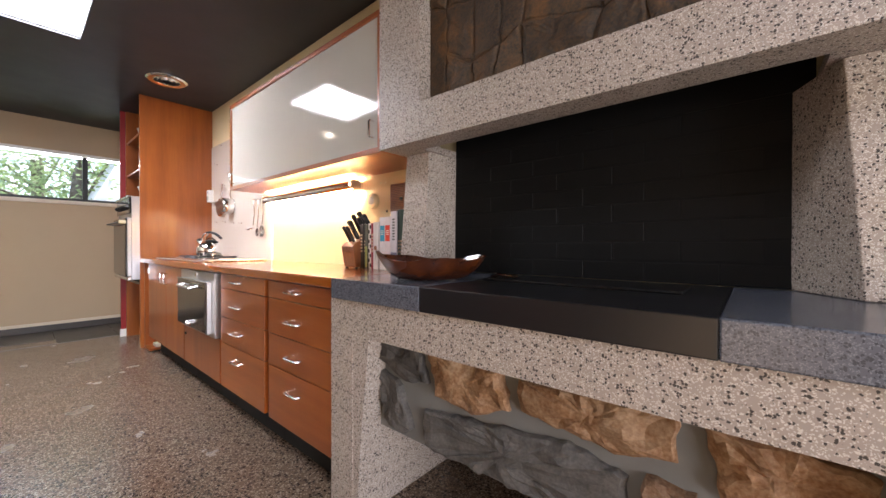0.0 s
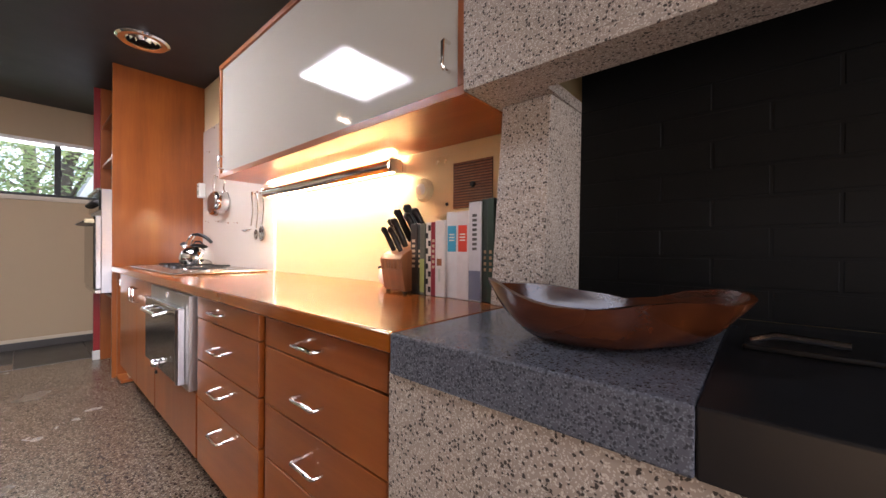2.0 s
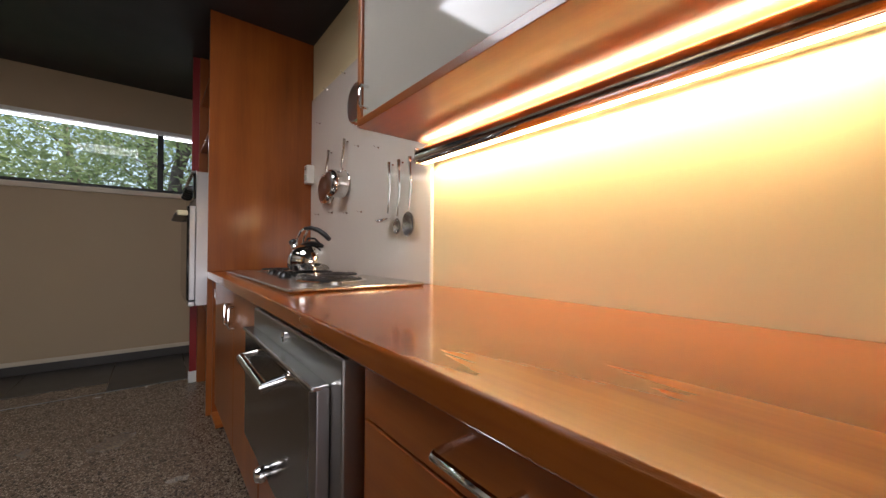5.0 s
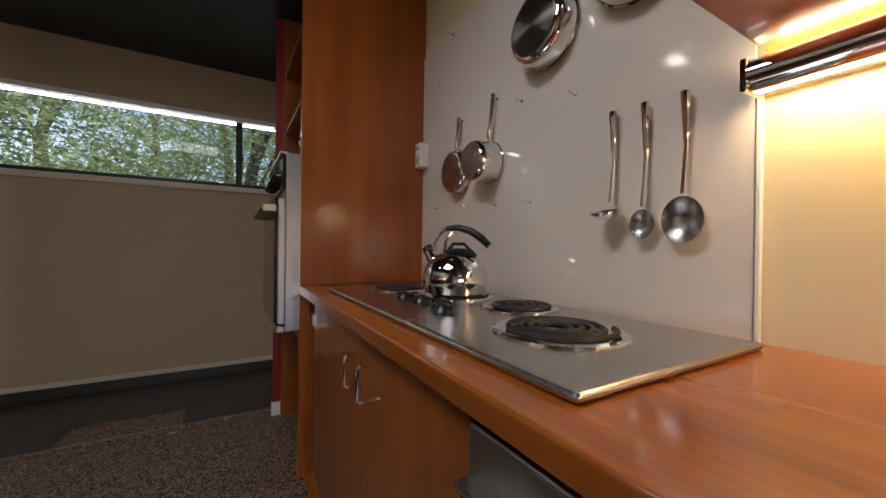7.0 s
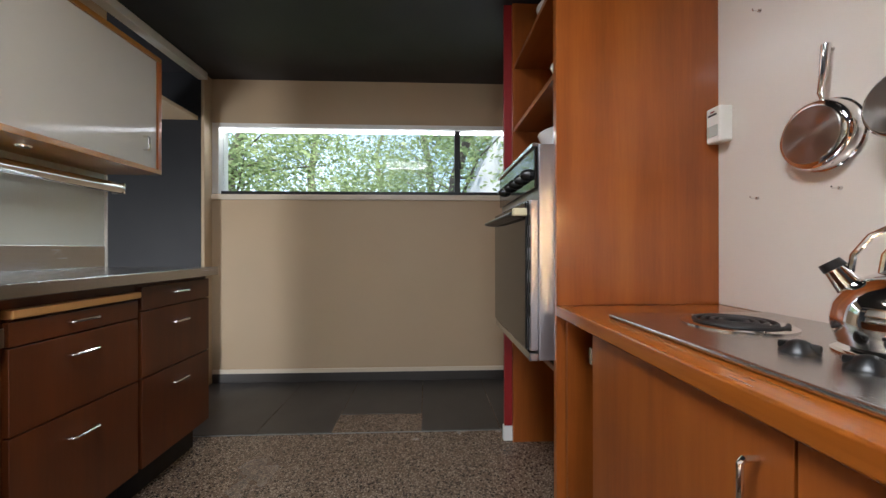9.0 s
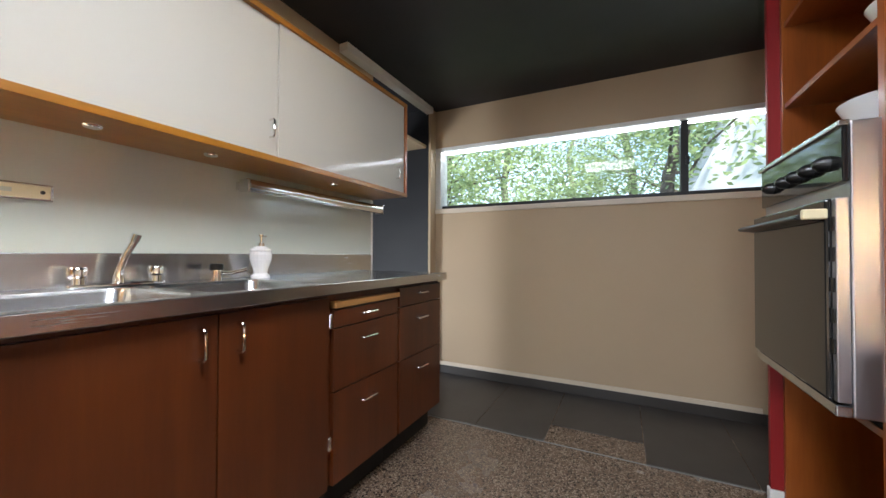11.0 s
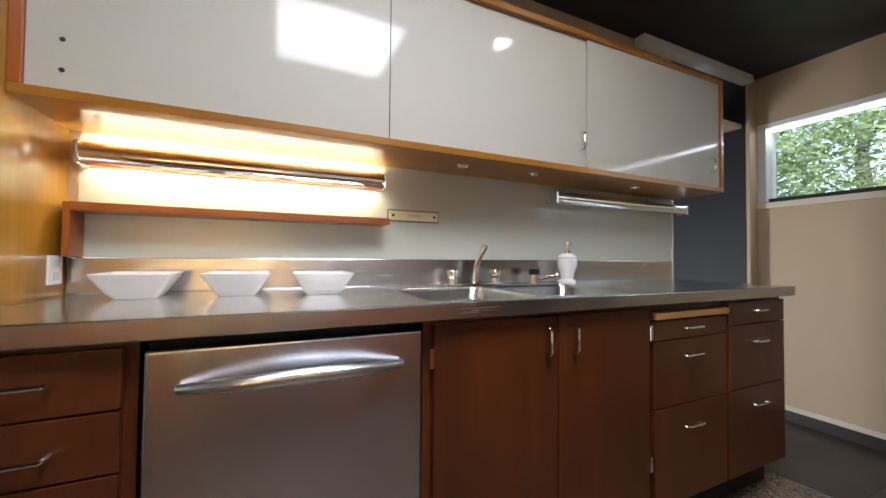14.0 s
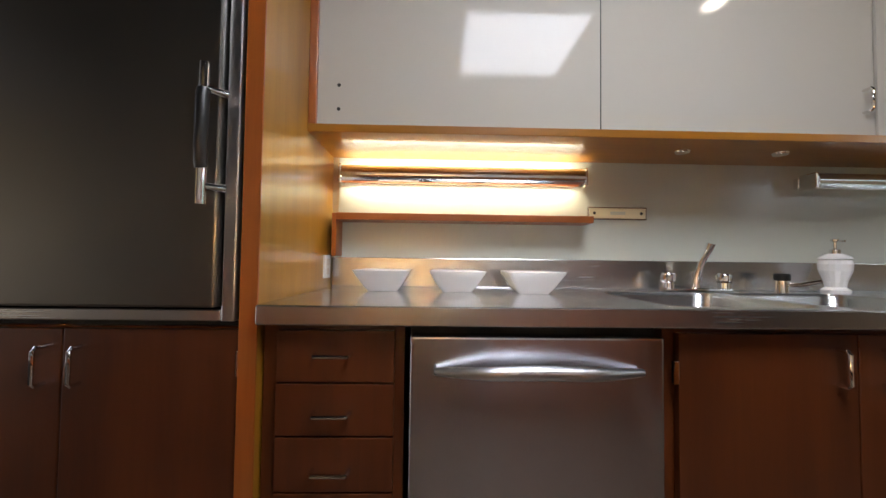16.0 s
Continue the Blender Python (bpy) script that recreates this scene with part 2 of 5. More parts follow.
rock_brown = rock("brown_fieldstone", srgb("5a3a20"), srgb("8c6440"), srgb("b39a7c"))
rock_grey = rock("grey_fieldstone", srgb("34322f"), srgb("4f4c48"), srgb("6d6862"))
rock_slate = rock("rusty_slate", srgb("2a2723"), srgb("463c30"), srgb("77532c"))

lamp_glow = bpy.data.materials.new("fluorescent_tube_glow")
lamp_glow.use_nodes = True
_e = lamp_glow.node_tree.nodes.new("ShaderNodeEmission")
_e.inputs["Color"].default_value, _e.inputs["Strength"].default_value = (1.0, 0.80, 0.48, 1), 45.0
lamp_glow.node_tree.links.new(_e.outputs[0], lamp_glow.node_tree.nodes["Material Output"].inputs[0])
sink_lamp_glow = lamp_glow.copy()
sink_lamp_glow.name = "paler_tube_glow"
sink_lamp_glow.node_tree.nodes["Emission"].inputs["Color"].default_value = (1.0, 0.95, 0.68, 1)
sink_lamp_glow.node_tree.nodes["Emission"].inputs["Strength"].default_value = 15.0
spot_glow = lamp_glow.copy()
spot_glow.name = "downlight_glow"
spot_glow.node_tree.nodes["Emission"].inputs["Color"].default_value = (1.0, 0.9, 0.72, 1)
spot_glow.node_tree.nodes["Emission"].inputs["Strength"].default_value = 40.0

sky_pane = lamp_glow.copy()
sky_pane.name = "daylit_opal_pane"
sky_pane.node_tree.nodes["Emission"].inputs["Color"].default_value = (0.92, 0.97, 1.0, 1)
sky_pane.node_tree.nodes["Emission"].inputs["Strength"].default_value = 2.0

clear_glass, _n, _l, _b = base_mat("window_glass", (1, 1, 1), 0.0)
_b.inputs["Transmission Weight"].default_value, _b.inputs["IOR"].default_value = 1.0, 1.2

# ---- mesh helpers ----
ORIGIN = {}


def thing(name, at, label, category, group="", kind=""):
    ob = new(name)
    ob.empty_display_size = 0.1
    ob.location = at
    ORIGIN[ob] = Vector(at)
    return tagged(ob, label, category, group, kind)


def link(name, bm, material, smooth=False):
    me = bpy.data.meshes.new(name)
    bmesh.ops.recalc_face_normals(bm, faces=bm.faces)
    for f in bm.faces:
        f.smooth = smooth
    bm.to_mesh(me)
    bm.free()
    me.materials.append(material)
    if smooth:
        me.set_sharp_from_angle(angle=radians(40))
    return new(name, me)


def part(name, bm, material, parent, label="", smooth=False):
    """One mesh under a thing or a part; bm is in world metres."""
    o = ORIGIN[parent]
    bm.transform(Matrix.Translation(-o))
    ob = link(name, bm, material, smooth)
    ob.parent = parent
    ORIGIN[ob] = o
    if label:
        ob["label"] = label
    return ob


def solid(name, bm, material, label, category, kind="", group="", smooth=False):
    """A thing of one mesh, its origin at the middle of its base."""
    lo = Vector([min(v.co[i] for v in bm.verts) for i in range(3)])
    hi = Vector([max(v.co[i] for v in bm.verts) for i in range(3)])
    o = Vector(((lo.x + hi.x) / 2, (lo.y + hi.y) / 2, lo.z))
    bm.transform(Matrix.Translation(-o))
    ob = link(name, bm, material, smooth)
    ob.location = o
    ORIGIN[ob] = o
    return tagged(ob, label, category, group, kind)


def box(x0, x1, y0, y1, z0, z1, bevel=0.0, bm=None, seg=2):
    b = bmesh.new()
    bmesh.ops.create_cube(b, size=1)
    for v in b.verts:
        v.co = Vector((x0 if v.co.x < 0 else x1, y0 if v.co.y < 0 else y1, z0 if v.co.z < 0 else z1))
    if bevel:
        bmesh.ops.bevel(b, geom=b.edges[:], offset=bevel, segments=seg, affect="EDGES", profile=0.5)
    return join(bm, b) if bm else b


def join(bm, b):
    me = bpy.data.meshes.new("tmp")
    b.to_mesh(me)
    b.free()
    bm.from_mesh(me)
    bpy.data.meshes.remove(me)
    return bm


def tube(points, r, seg=10, bm=None, taper=None):
    """A round bar along points; taper gives the radius at each."""
    b = bm or bmesh.new()
    pts = [Vector(p) for p in points]
    rings = []
    side = None
    for i, p in enumerate(pts):
        d = (pts[min(i + 1, len(pts) - 1)] - pts[max(i - 1, 0)]).normalized()
        if side is None:
            side = d.orthogonal().normalized()
        side = (side - d * side.dot(d)).normalized()
        up = d.cross(side)
        rr = taper[i] if taper else r
        rings.append([b.verts.new(p + rr * (math.cos(a) * side + math.sin(a) * up)) for a in [2 * math.pi * k / seg for k in range(seg)]])
    for a, c in zip(rings, rings[1:]):
        for k in range(seg):
            b.faces.new((a[k], a[(k + 1) % seg], c[(k + 1) % seg], c[k]))
    b.faces.new(rings[0])
    b.faces.new(rings[-1])
    return b


def lathe(profile, at, seg=32, m=None, bm=None, cap=True):
    """Turned shape: profile of (radius, height) about the z axis, then m, then moved to at."""
    b = bmesh.new()
    m = (m or Matrix()).to_4x4()
    rings = []
    for r, z in profile:
        rings.append([b.verts.new(Vector(at) + m @ Vector((r * math.cos(a), r * math.sin(a), z))) for a in [2 * math.pi * k / seg for k in range(seg)]])
    for a, c in zip(rings, rings[1:]):
        for k in range(seg):
            b.faces.new((a[k], a[(k + 1) % seg], c[(k + 1) % seg], c[k]))
    if cap and profile[0][0] > 1e-4:
        b.faces.new(rings[0])
    if cap and profile[-1][0] > 1e-4:
        b.faces.new(rings[-1])
    bmesh.ops.remove_doubles(b, verts=b.verts, dist=1e-5)
    return join(bm, b) if bm else b


def prism(poly, axis, a, c, bevel=0.0):
    """A polygon of (u, v) drawn out along an axis from a to c."""
    b = bmesh.new()

    def at(u, v, w):
        return {"x": (w, u, v), "y": (u, w, v), "z": (u, v, w)}[axis]
    r0, r1 = [[b.verts.new(at(u, v, w)) for u, v in poly] for w in (a, c)]
    n = len(poly)
    b.faces.new(r0)
    b.faces.new(r1)
    for k in range(n):
        b.faces.new((r0[k], r0[(k + 1) % n], r1[(k + 1) % n], r1[k]))
    if bevel:
        bmesh.ops.bevel(b, geom=b.edges[:], offset=bevel, segments=2, affect="EDGES", profile=0.5)
    return b


# ---- the shell ----
X0, X1, YS, YN, ZC = -5.90, 3.6, -1.197, 1.684, 2.46
solid("floor", box(X0, X1, YS - 0.7, YN + 0.6, -0.12, 0.0), floor_agg, "polished brown pebble aggregate floor", "floor", "structure")
# dark slate strip in front of the window wall
slate = tagged(new("floor_slate_strip"), "dark slate paving strip along the window wall", "floor", "", "structure")
ORIGIN[slate] = Vector((0, 0, 0))
for a, c in ((-1.19, -0.42), (-0.415, 0.02), (0.55, 1.02), (1.025, 1.68)):
    part("slate_slab", box(-5.885, -5.05, a, c, 0.0, 0.004, 0.001), dark_floor, slate)
part("slate_slab", box(-5.885, -5.28, 0.025, 0.545, 0.0, 0.004, 0.001), dark_floor, slate)
solid("floor_joint_strip", box(-5.045, -5.037, -1.0, 1.05, 0.0, 0.003), grout, "thin pale joint strip in the floor", "trim", "structure")

# ceiling with the skylight shaft
SX0, SX1, SY0, SY1 = -3.345, -2.635, -0.105, 0.585
cb = bmesh.new()
for x0, x1, y0, y1 in ((X0 - 0.3, SX0, YS - 0.7, YN + 0.6), (SX1, 0.5, YS - 0.7, YN + 0.6), (1.4, X1 + 0.2, YS - 0.7, YN + 0.6), (0.5, 1.4, YS - 0.7, -0.4), (0.5, 1.4, 0.5, YN + 0.6), (SX0, SX1, YS - 0.7, SY0), (SX0, SX1, SY1, YN + 0.6)):
    box(x0, x1, y0, y1, ZC, ZC + 0.12, 0, cb)
solid("ceiling", cb, ceiling_paint, "flat ceiling painted dark charcoal", "ceiling", "structure")
sk = thing("skylight", (-2.975, 0.24, ZC), "square skylight with a white shaft", "skylight", kind="structure")
for x0, x1, y0, y1 in ((SX0 - 0.02, SX0, SY0, SY1), (SX1, SX1 + 0.02, SY0, SY1), (SX0, SX1, SY0 - 0.02, SY0), (SX0, SX1, SY1, SY1 + 0.02)):
    part("shaft_side", box(x0, x1, y0, y1, ZC + 0.004, ZC + 0.26), white_trim, sk)
part("opal_pane", box(SX0 + 0.001, SX1 - 0.001, SY0 + 0.001, SY1 - 0.001, ZC + 0.022, ZC + 0.03), sky_pane, sk, "white daylit pane")

# added shaft round the hearth fill lamp, out of view
fill_shaft = thing("skylight", (0.95, 0.05, ZC), "unseen skylight shaft added above the hearth for fill light", "skylight", kind="structure")
for x0, x1, y0, y1 in ((0.48, 0.5, -0.4, 0.5), (1.4, 1.42, -0.4, 0.5), (0.5, 1.4, -0.42, -0.4), (0.5, 1.4, 0.5, 0.52)):
    part("shaft_side", box(x0, x1, y0, y1, ZC + 0.004, ZC + 0.26), white_trim, fill_shaft)

# window wall
WY0, WY1, WZ0, WZ1 = -1.17, 1.45, 1.53, 2.10
wb = bmesh.new()
for y0, y1, z0, z1 in ((YS - 0.7, YN + 0.6, 0, WZ0), (YS - 0.7, YN + 0.6, WZ1, ZC), (YS - 0.7, WY0, WZ0, WZ1), (WY1, YN + 0.6, WZ0, WZ1)):
    box(X0 - 0.16, X0, y0, y1, z0, z1, 0, wb)
solid("wall_west", wb, wall_paint, "plain tan painted wall under a strip window", "wall", "structure")
win = thing("window_1", (X0, 0.14, WZ0), "long strip window with black sash and white surround", "window", kind="structure")
part("sill", box(X0 - 0.02, X0 + 0.02, WY0 - 0.03, WY1 + 0.03, WZ0 - 0.045, WZ0 - 0.004, 0.004), trim_paint, win, "pale painted sill board")
part("bottom_rail", box(X0 - 0.10, X0 - 0.03, WY0, WY1, WZ0, WZ0 + 0.03, 0.002), black_frame, win)
part("mullion", box(X0 - 0.10, X0 - 0.03, 0.815, 0.862, WZ0 + 0.03, WZ1 - 0.03, 0.003), black_frame, win)
part("latch", box(X0 - 0.03, X0 - 0.015, 0.845, 0.868, 1.75, 1.81, 0.004), black_frame, win)
part("head", box(X0 - 0.14, X0 + 0.006, WY0, WY1, WZ1 - 0.028, WZ1 + 0.006, 0.003), white_trim, win)
part("jamb", box(X0 - 0.14, X0 + 0.006, WY0 - 0.006, WY0 + 0.07, WZ0 + 0.004, WZ1 - 0.03, 0.003), white_trim, win)
part("jamb", box(X0 - 0.14, X0 + 0.006, WY1 - 0.03, WY1 + 0.006, WZ0 + 0.004, WZ1 - 0.03, 0.003), white_trim, win)
for y0, y1 in ((WY0 + 0.07, 0.815), (0.862, WY1 - 0.03)):
    p = part("pane", box(X0 - 0.072, X0 - 0.066, y0, y1, WZ0 + 0.03, WZ1 - 0.028), clear_glass, win)
    p.visible_shadow = False
solid("baseboard", box(X0, X0 + 0.012, -1.148, 1.25, 0.075, 0.108, 0.002), trim_paint, "narrow pale strip along the foot of the wall", "trim", "structure")
solid("baseboard_lower", box(X0, X0 + 0.008, -1.19, 1.68, 0.0, 0.073), dark_floor, "dark recessed skirting under the pale strip", "trim", "structure")

# stove wall, with the hearth in front of it
solid("wall_north", box(X0 - 0.16, X1, YN, YN + 0.15, 0, ZC), cream_paint, "cream painted wall behind the counter", "wall", "structure")
# sink wall and the dark niche at its end
solid("wall_south", box(-4.985, X1, YS - 0.15, YS, 0, ZC), wall_paint, "tan painted wall behind the sink run", "wall", "structure")
# the passage behind the sink wall, with a glazed door in its far side
solid("passage_floor", box(-5.79, -3.5, -3.3, YS - 0.701, -0.12, 0.0), floor_agg, "polished brown pebble aggregate floor", "floor", "structure")
solid("passage_ceiling", box(-5.79, -3.5, -3.3, YS - 0.701, ZC, ZC + 0.12), ceiling_paint, "flat ceiling painted dark charcoal", "ceiling", "structure")
solid("wall_passage_south", box(-5.79, -3.5, -3.4, -3.3, 0, ZC), dark_wall, "blue-black painted end of the side passage", "wall", "structure")
pe = bmesh.new()
for y0, y1, z0, z1 in ((-3.3, -2.85, 0, ZC), (-2.1, YS - 0.151, 0, ZC), (-2.85, -2.1, 1.5, ZC), (-2.85, -2.1, 0, 0.02)):
    box(-3.6, -3.5, y0, y1, z0, z1, 0, pe)
solid("wall_passage_east", pe, dark_wall, "blue-black wall round a glazed passage door", "wall", "structure")
solid("niche_shelf", box(-5.79, -4.985, -1.495, YS, 2.09, 2.12, 0.003), wall_paint, "tan shelf board high in the dark niche", "shelf", "structure")
solid("niche_liner", box(-5.80, -5.79, -3.3, -1.176, 0, ZC - 0.003), dark_wall, "blue-black painted side of the niche", "wall", "structure")
solid("niche_post", box(-5.895, -5.79, -1.175, -1.15, 0, ZC - 0.002, 0.004), wall_paint, "tan painted post at the wall's corner", "wall", "structure")
solid("niche_header", box(-5.785, -4.62, -1.190, -1.12, 2.40, 2.455, 0.004), white_trim, "white painted header strip below the ceiling", "trim", "structure")
# the opening in this unseen wall is added to hold the fill lamp
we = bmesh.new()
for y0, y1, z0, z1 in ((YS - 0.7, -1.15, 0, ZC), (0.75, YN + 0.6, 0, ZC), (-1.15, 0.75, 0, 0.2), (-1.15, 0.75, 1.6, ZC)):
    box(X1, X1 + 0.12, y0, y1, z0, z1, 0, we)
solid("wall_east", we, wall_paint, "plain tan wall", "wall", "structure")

# ---- cabinet pieces ----


def pull(parent, x, y, z, out, length=0.1, upright=False, r=0.005):
    """A bent wire pull; out is the way it stands off the face (+1 or -1 along y)."""
    h, d = length / 2, 0.028 * out
    if upright:
        pts = [(x, y, z - h), (x, y + d * 0.8, z - h), (x, y + d, z - h + 0.006), (x, y + d, z + h - 0.006), (x, y + d * 0.8, z + h), (x, y, z + h)]
    else:
        pts = [(x - h, y, z), (x - h * 0.97, y + d * 0.8, z), (x - h * 0.9, y + d, z), (x + h * 0.9, y + d, z), (x + h * 0.97, y + d * 0.8, z), (x + h, y, z)]
    return part("handle", tube(pts, r, 8), chrome, parent, "chrome wire pull", True)


def front(parent, name, x0, x1, z0, z1, y, out, material, gap=0.0025, thick=0.019):
    a, c = sorted((y, y - out * thick))
    return part(name, box(x0 + gap, x1 - gap, a, c, z0 + gap, z1 - gap, 0.0015), material, parent)


def carcass(name, x0, x1, yf, yb, z0, z1, out, material, label, toe=True):
    """A base cabinet with a recessed face, so that the fronts sit on it, and a plinth coloured as toe shade."""
    t = thing(name, ((x0 + x1) / 2, (yf + yb) / 2, 0), label, "cabinet", "base cabinets")
    f = yf - out * 0.021
    a, c = sorted((f, yb))
    part("body", box(x0, x1, a, c, z0, z1), material, t)
    if toe:
        k = yf - out * 0.09
        a, c = sorted((k, yb))
        part("plinth", box(x0, x1, a, c, 0.0, z0), shade_dark, t, "recessed plinth with its shade painted in")
    return t


SF, SB, SZ = 1.078, YN - 0.004, 0.872      # stove run: face, back, top
KF, KB, KZ = -0.61, YS + 0.004, 0.985      # sink run
ZB = 0.155

# stove run
c = carcass("drawer_cabinet", -1.505, -0.935, SF, SB, ZB, 0.83, -1, wood_v, "orange-brown wooden cabinet with four drawers")
for z0, z1, hz in ((0.742, 0.826, 0.785), (0.572, 0.742, 0.65), (0.418, 0.572, 0.492), (ZB, 0.418, 0.338)):
    d = front(c, "drawer", -1.488, -0.937, z0, z1, SF, -1, wood_h)
    pull(d, -1.225, SF, hz, -1, 0.105)
c = carcass("drawer_cabinet", -2.135, -1.508, SF, SB, ZB, 0.83, -1, wood_v, "orange-brown wooden cabinet with four narrow drawers")
for z0, z1, hz in ((0.742, 0.826, 0.788), (0.572, 0.742, 0.65), (0.418, 0.572, 0.50), (ZB, 0.418, 0.343)):
    d = front(c, "drawer", -2.125, -1.53, z0, z1, SF, -1, wood_h)
    pull(d, -1.86, SF, hz, -1, 0.105)
c = carcass("oven_cabinet", -2.858, -2.138, SF, SB, ZB, 0.83, -1, wood_v, "wooden cabinet panel round a small built-in appliance")
front(c, "lower_panel", -2.855, -2.14, ZB, 0.425, SF, -1, wood_v)
part("knob", lathe([(0.0, 0), (0.010, 0.002), (0.010, 0.010), (0, 0.014)], (-2.80, SF, 0.365), 14, Matrix.Rotation(radians(90), 4, "X")), black_plastic, c)

o = thing("warming_oven", (-2.5, SF, 0.43), "small stainless built-in warming oven with dark door", "oven")
part("frame", box(-2.845, -2.165, SF - 0.02, SF + 0.05, 0.428, 0.826, 0.004), pan_steel, o, "stainless surround")
part("door", box(-2.825, -2.232, SF - 0.048, SF - 0.021, 0.452, 0.762, 0.006), grey_door_steel, o, "smoky reflective steel door")
part("door_edge", prism([(-2.2318, SF - 0.052), (-2.214, SF - 0.044), (-2.214, SF - 0.021), (-2.2318, SF - 0.021)], "z", 0.45, 0.766, 0.002), brushed_z, o)
part("door_lip", box(-2.828, -2.2145, SF - 0.053, SF - 0.021, 0.7625, 0.772, 0.003), brushed_x, o)
hd = tube([(-2.66, SF - 0.045, 0.735), (-2.66, SF - 0.085, 0.725), (-2.40, SF - 0.085, 0.725), (-2.40, SF - 0.045, 0.735)], 0.011, 10)
part("handle", hd, chrome, o, "thick chrome bar handle", True)
part("knob", lathe([(0, 0), (0.017, 0.0), (0.020, 0.016), (0.013, 0.03), (0, 0.032)], (-2.52, SF - 0.048, 0.485), 20, Matrix.Rotation(radians(90), 4, "X")), chrome, o, "", True)
part("badge", lathe([(0, 0), (0.012, 0.0), (0.012, 0.006), (0, 0.008)], (-2.5, SF - 0.02, 0.80), 16, Matrix.Rotation(radians(90), 4, "X")), chrome, o, "", True)

c = carcass("door_cabinet", -3.955, -2.861, SF, SB, ZB, 0.83, -1, wood_v, "wooden cabinet with two doors below the hob")
for x0, x1, hx in ((-3.95, -3.35, -3.405), (-3.35, -2.865, -3.295)):
    d = front(c, "door", x0, x1, ZB, 0.826, SF, -1, wood_v)
    pull(d, hx, SF, 0.725, -1, 0.085, True)
part("hinge", box(-3.957, -3.942, SF - 0.006, SF + 0.004, 0.735, 0.785, 0.002), chrome, c)
n = thing("tray_niche", (-4.07, 1.38, 0), "open wooden niche at the end of the counter", "niche")
part("side_panel", box(-4.185, -4.165, SF + 0.01, SB, 0.012, 0.83), wood_v, n)
part("back_panel", box(-4.165, -3.957, SB - 0.02, SB, 0.03, 0.83), wood_v, n)
part("bottom", box(-4.165, -3.957, SF + 0.005, SB, 0.012, 0.03), wood_y, n)
part("foot_block", box(-4.16, -3.96, SF + 0.03, SB, 0, 0.012), shade_dark, n)
solid("paper_stack", box(-4.10, -4.0, SF + 0.06, SF + 0.3, 0.0302, 0.06, 0.003), white_plastic, "white box standing in the low niche", "box")

wt = thing("wooden_worktop", (-2.55, 1.37, 0.832), "oiled red-brown wooden worktop of long glued boards", "worktop")
edges_y = (1.058, 1.118, 1.245, 1.372, 1.500, YN - 0.003)
for k, (a, d) in enumerate(zip(edges_y, edges_y[1:])):
    if k == 0:
        r = 0.006
        arc = [(a + r - r * math.cos(q), r * math.sin(q)) for q in [radians(w) for w in range(0, 91, 15)]]
        poly = [(y, SZ - r + h) for y, h in arc] + [(d, SZ), (d, 0.832)] + [(y, 0.832 + r - h) for y, h in reversed(arc)]
        part("front_board", prism(poly, "x", -4.197, -0.915), counter_wood, wt)
    else:
        part("board", box(-4.197, -0.915, a, d, 0.832, SZ), counter_wood, wt)

# wall panels of the stove run
solid("splash_panel", box(-4.197, -2.768, YN - 0.012, YN - 0.001, SZ + 0.001, 2.06, 0.002), peg_white, "glossy white panel with small pegs behind the hob", "wall panel", "structure")
solid("splash_panel_edge", box(-2.766, -2.757, YN - 0.014, YN - 0.001, SZ + 0.001, 1.42, 0.002), white_plastic, "thin white edge strip of the wall panel", "trim", "structure")

# upper cabinet of the stove run
UF = 1.345


def upper(name, x0, x1, yf, yb, z0, z1, out, splits, label, wood_mat, t=0.026, step=0.012):
    u = thing(name, ((x0 + x1) / 2, yb, z0), label, "wall cabinet", "wall cabinets")
    a, c2 = sorted((yf, yb))
    part("bottom_board", box(x0, x1, a, c2, z0, z0 + t, 0.002), wood_mat, u)
    part("top_board", box(x0, x1, a, c2, z1 - t, z1, 0.002), wood_mat, u)
    part("side_board", box(x0, x0 + t, a, c2, z0 + t, z1 - t, 0.002), wood_v, u)
    part("side_board", box(x1 - t, x1, a, c2, z0 + t, z1 - t, 0.002), wood_v, u)
    bk = yb - out * -0.01
    a, c2 = sorted((yb, bk))
    part("back_board", box(x0 + t, x1 - t, a, c2, z0 + t, z1 - t), wood_v, u)
    doors = []
    for i, (d0, d1) in enumerate(splits):
        y = yf - out * (0.010 + step * (i % 2))
        a, c2 = sorted((y, y - out * 0.009))
        doors.append(part("sliding_door", box(d0, d1, a, c2, z0 + t - 0.004, z1 - t + 0.004, 0.001), gloss_white, u, "glossy off-white sliding door"))
    return u, doors


u, ds = upper("wall_cabinet", -2.742, -0.962, UF, SB, 1.418, 2.062, -1, [(-2.716, -1.803), (-1.802, -0.988)], "wooden wall cabinet with glossy white sliding doors", wood_h, step=-0.003)
pull(ds[0], -2.675, UF + 0.006, 1.50, -1, 0.07, True)
pull(ds[1], -1.02, UF + 0.006, 1.53, -1, 0.075, True)


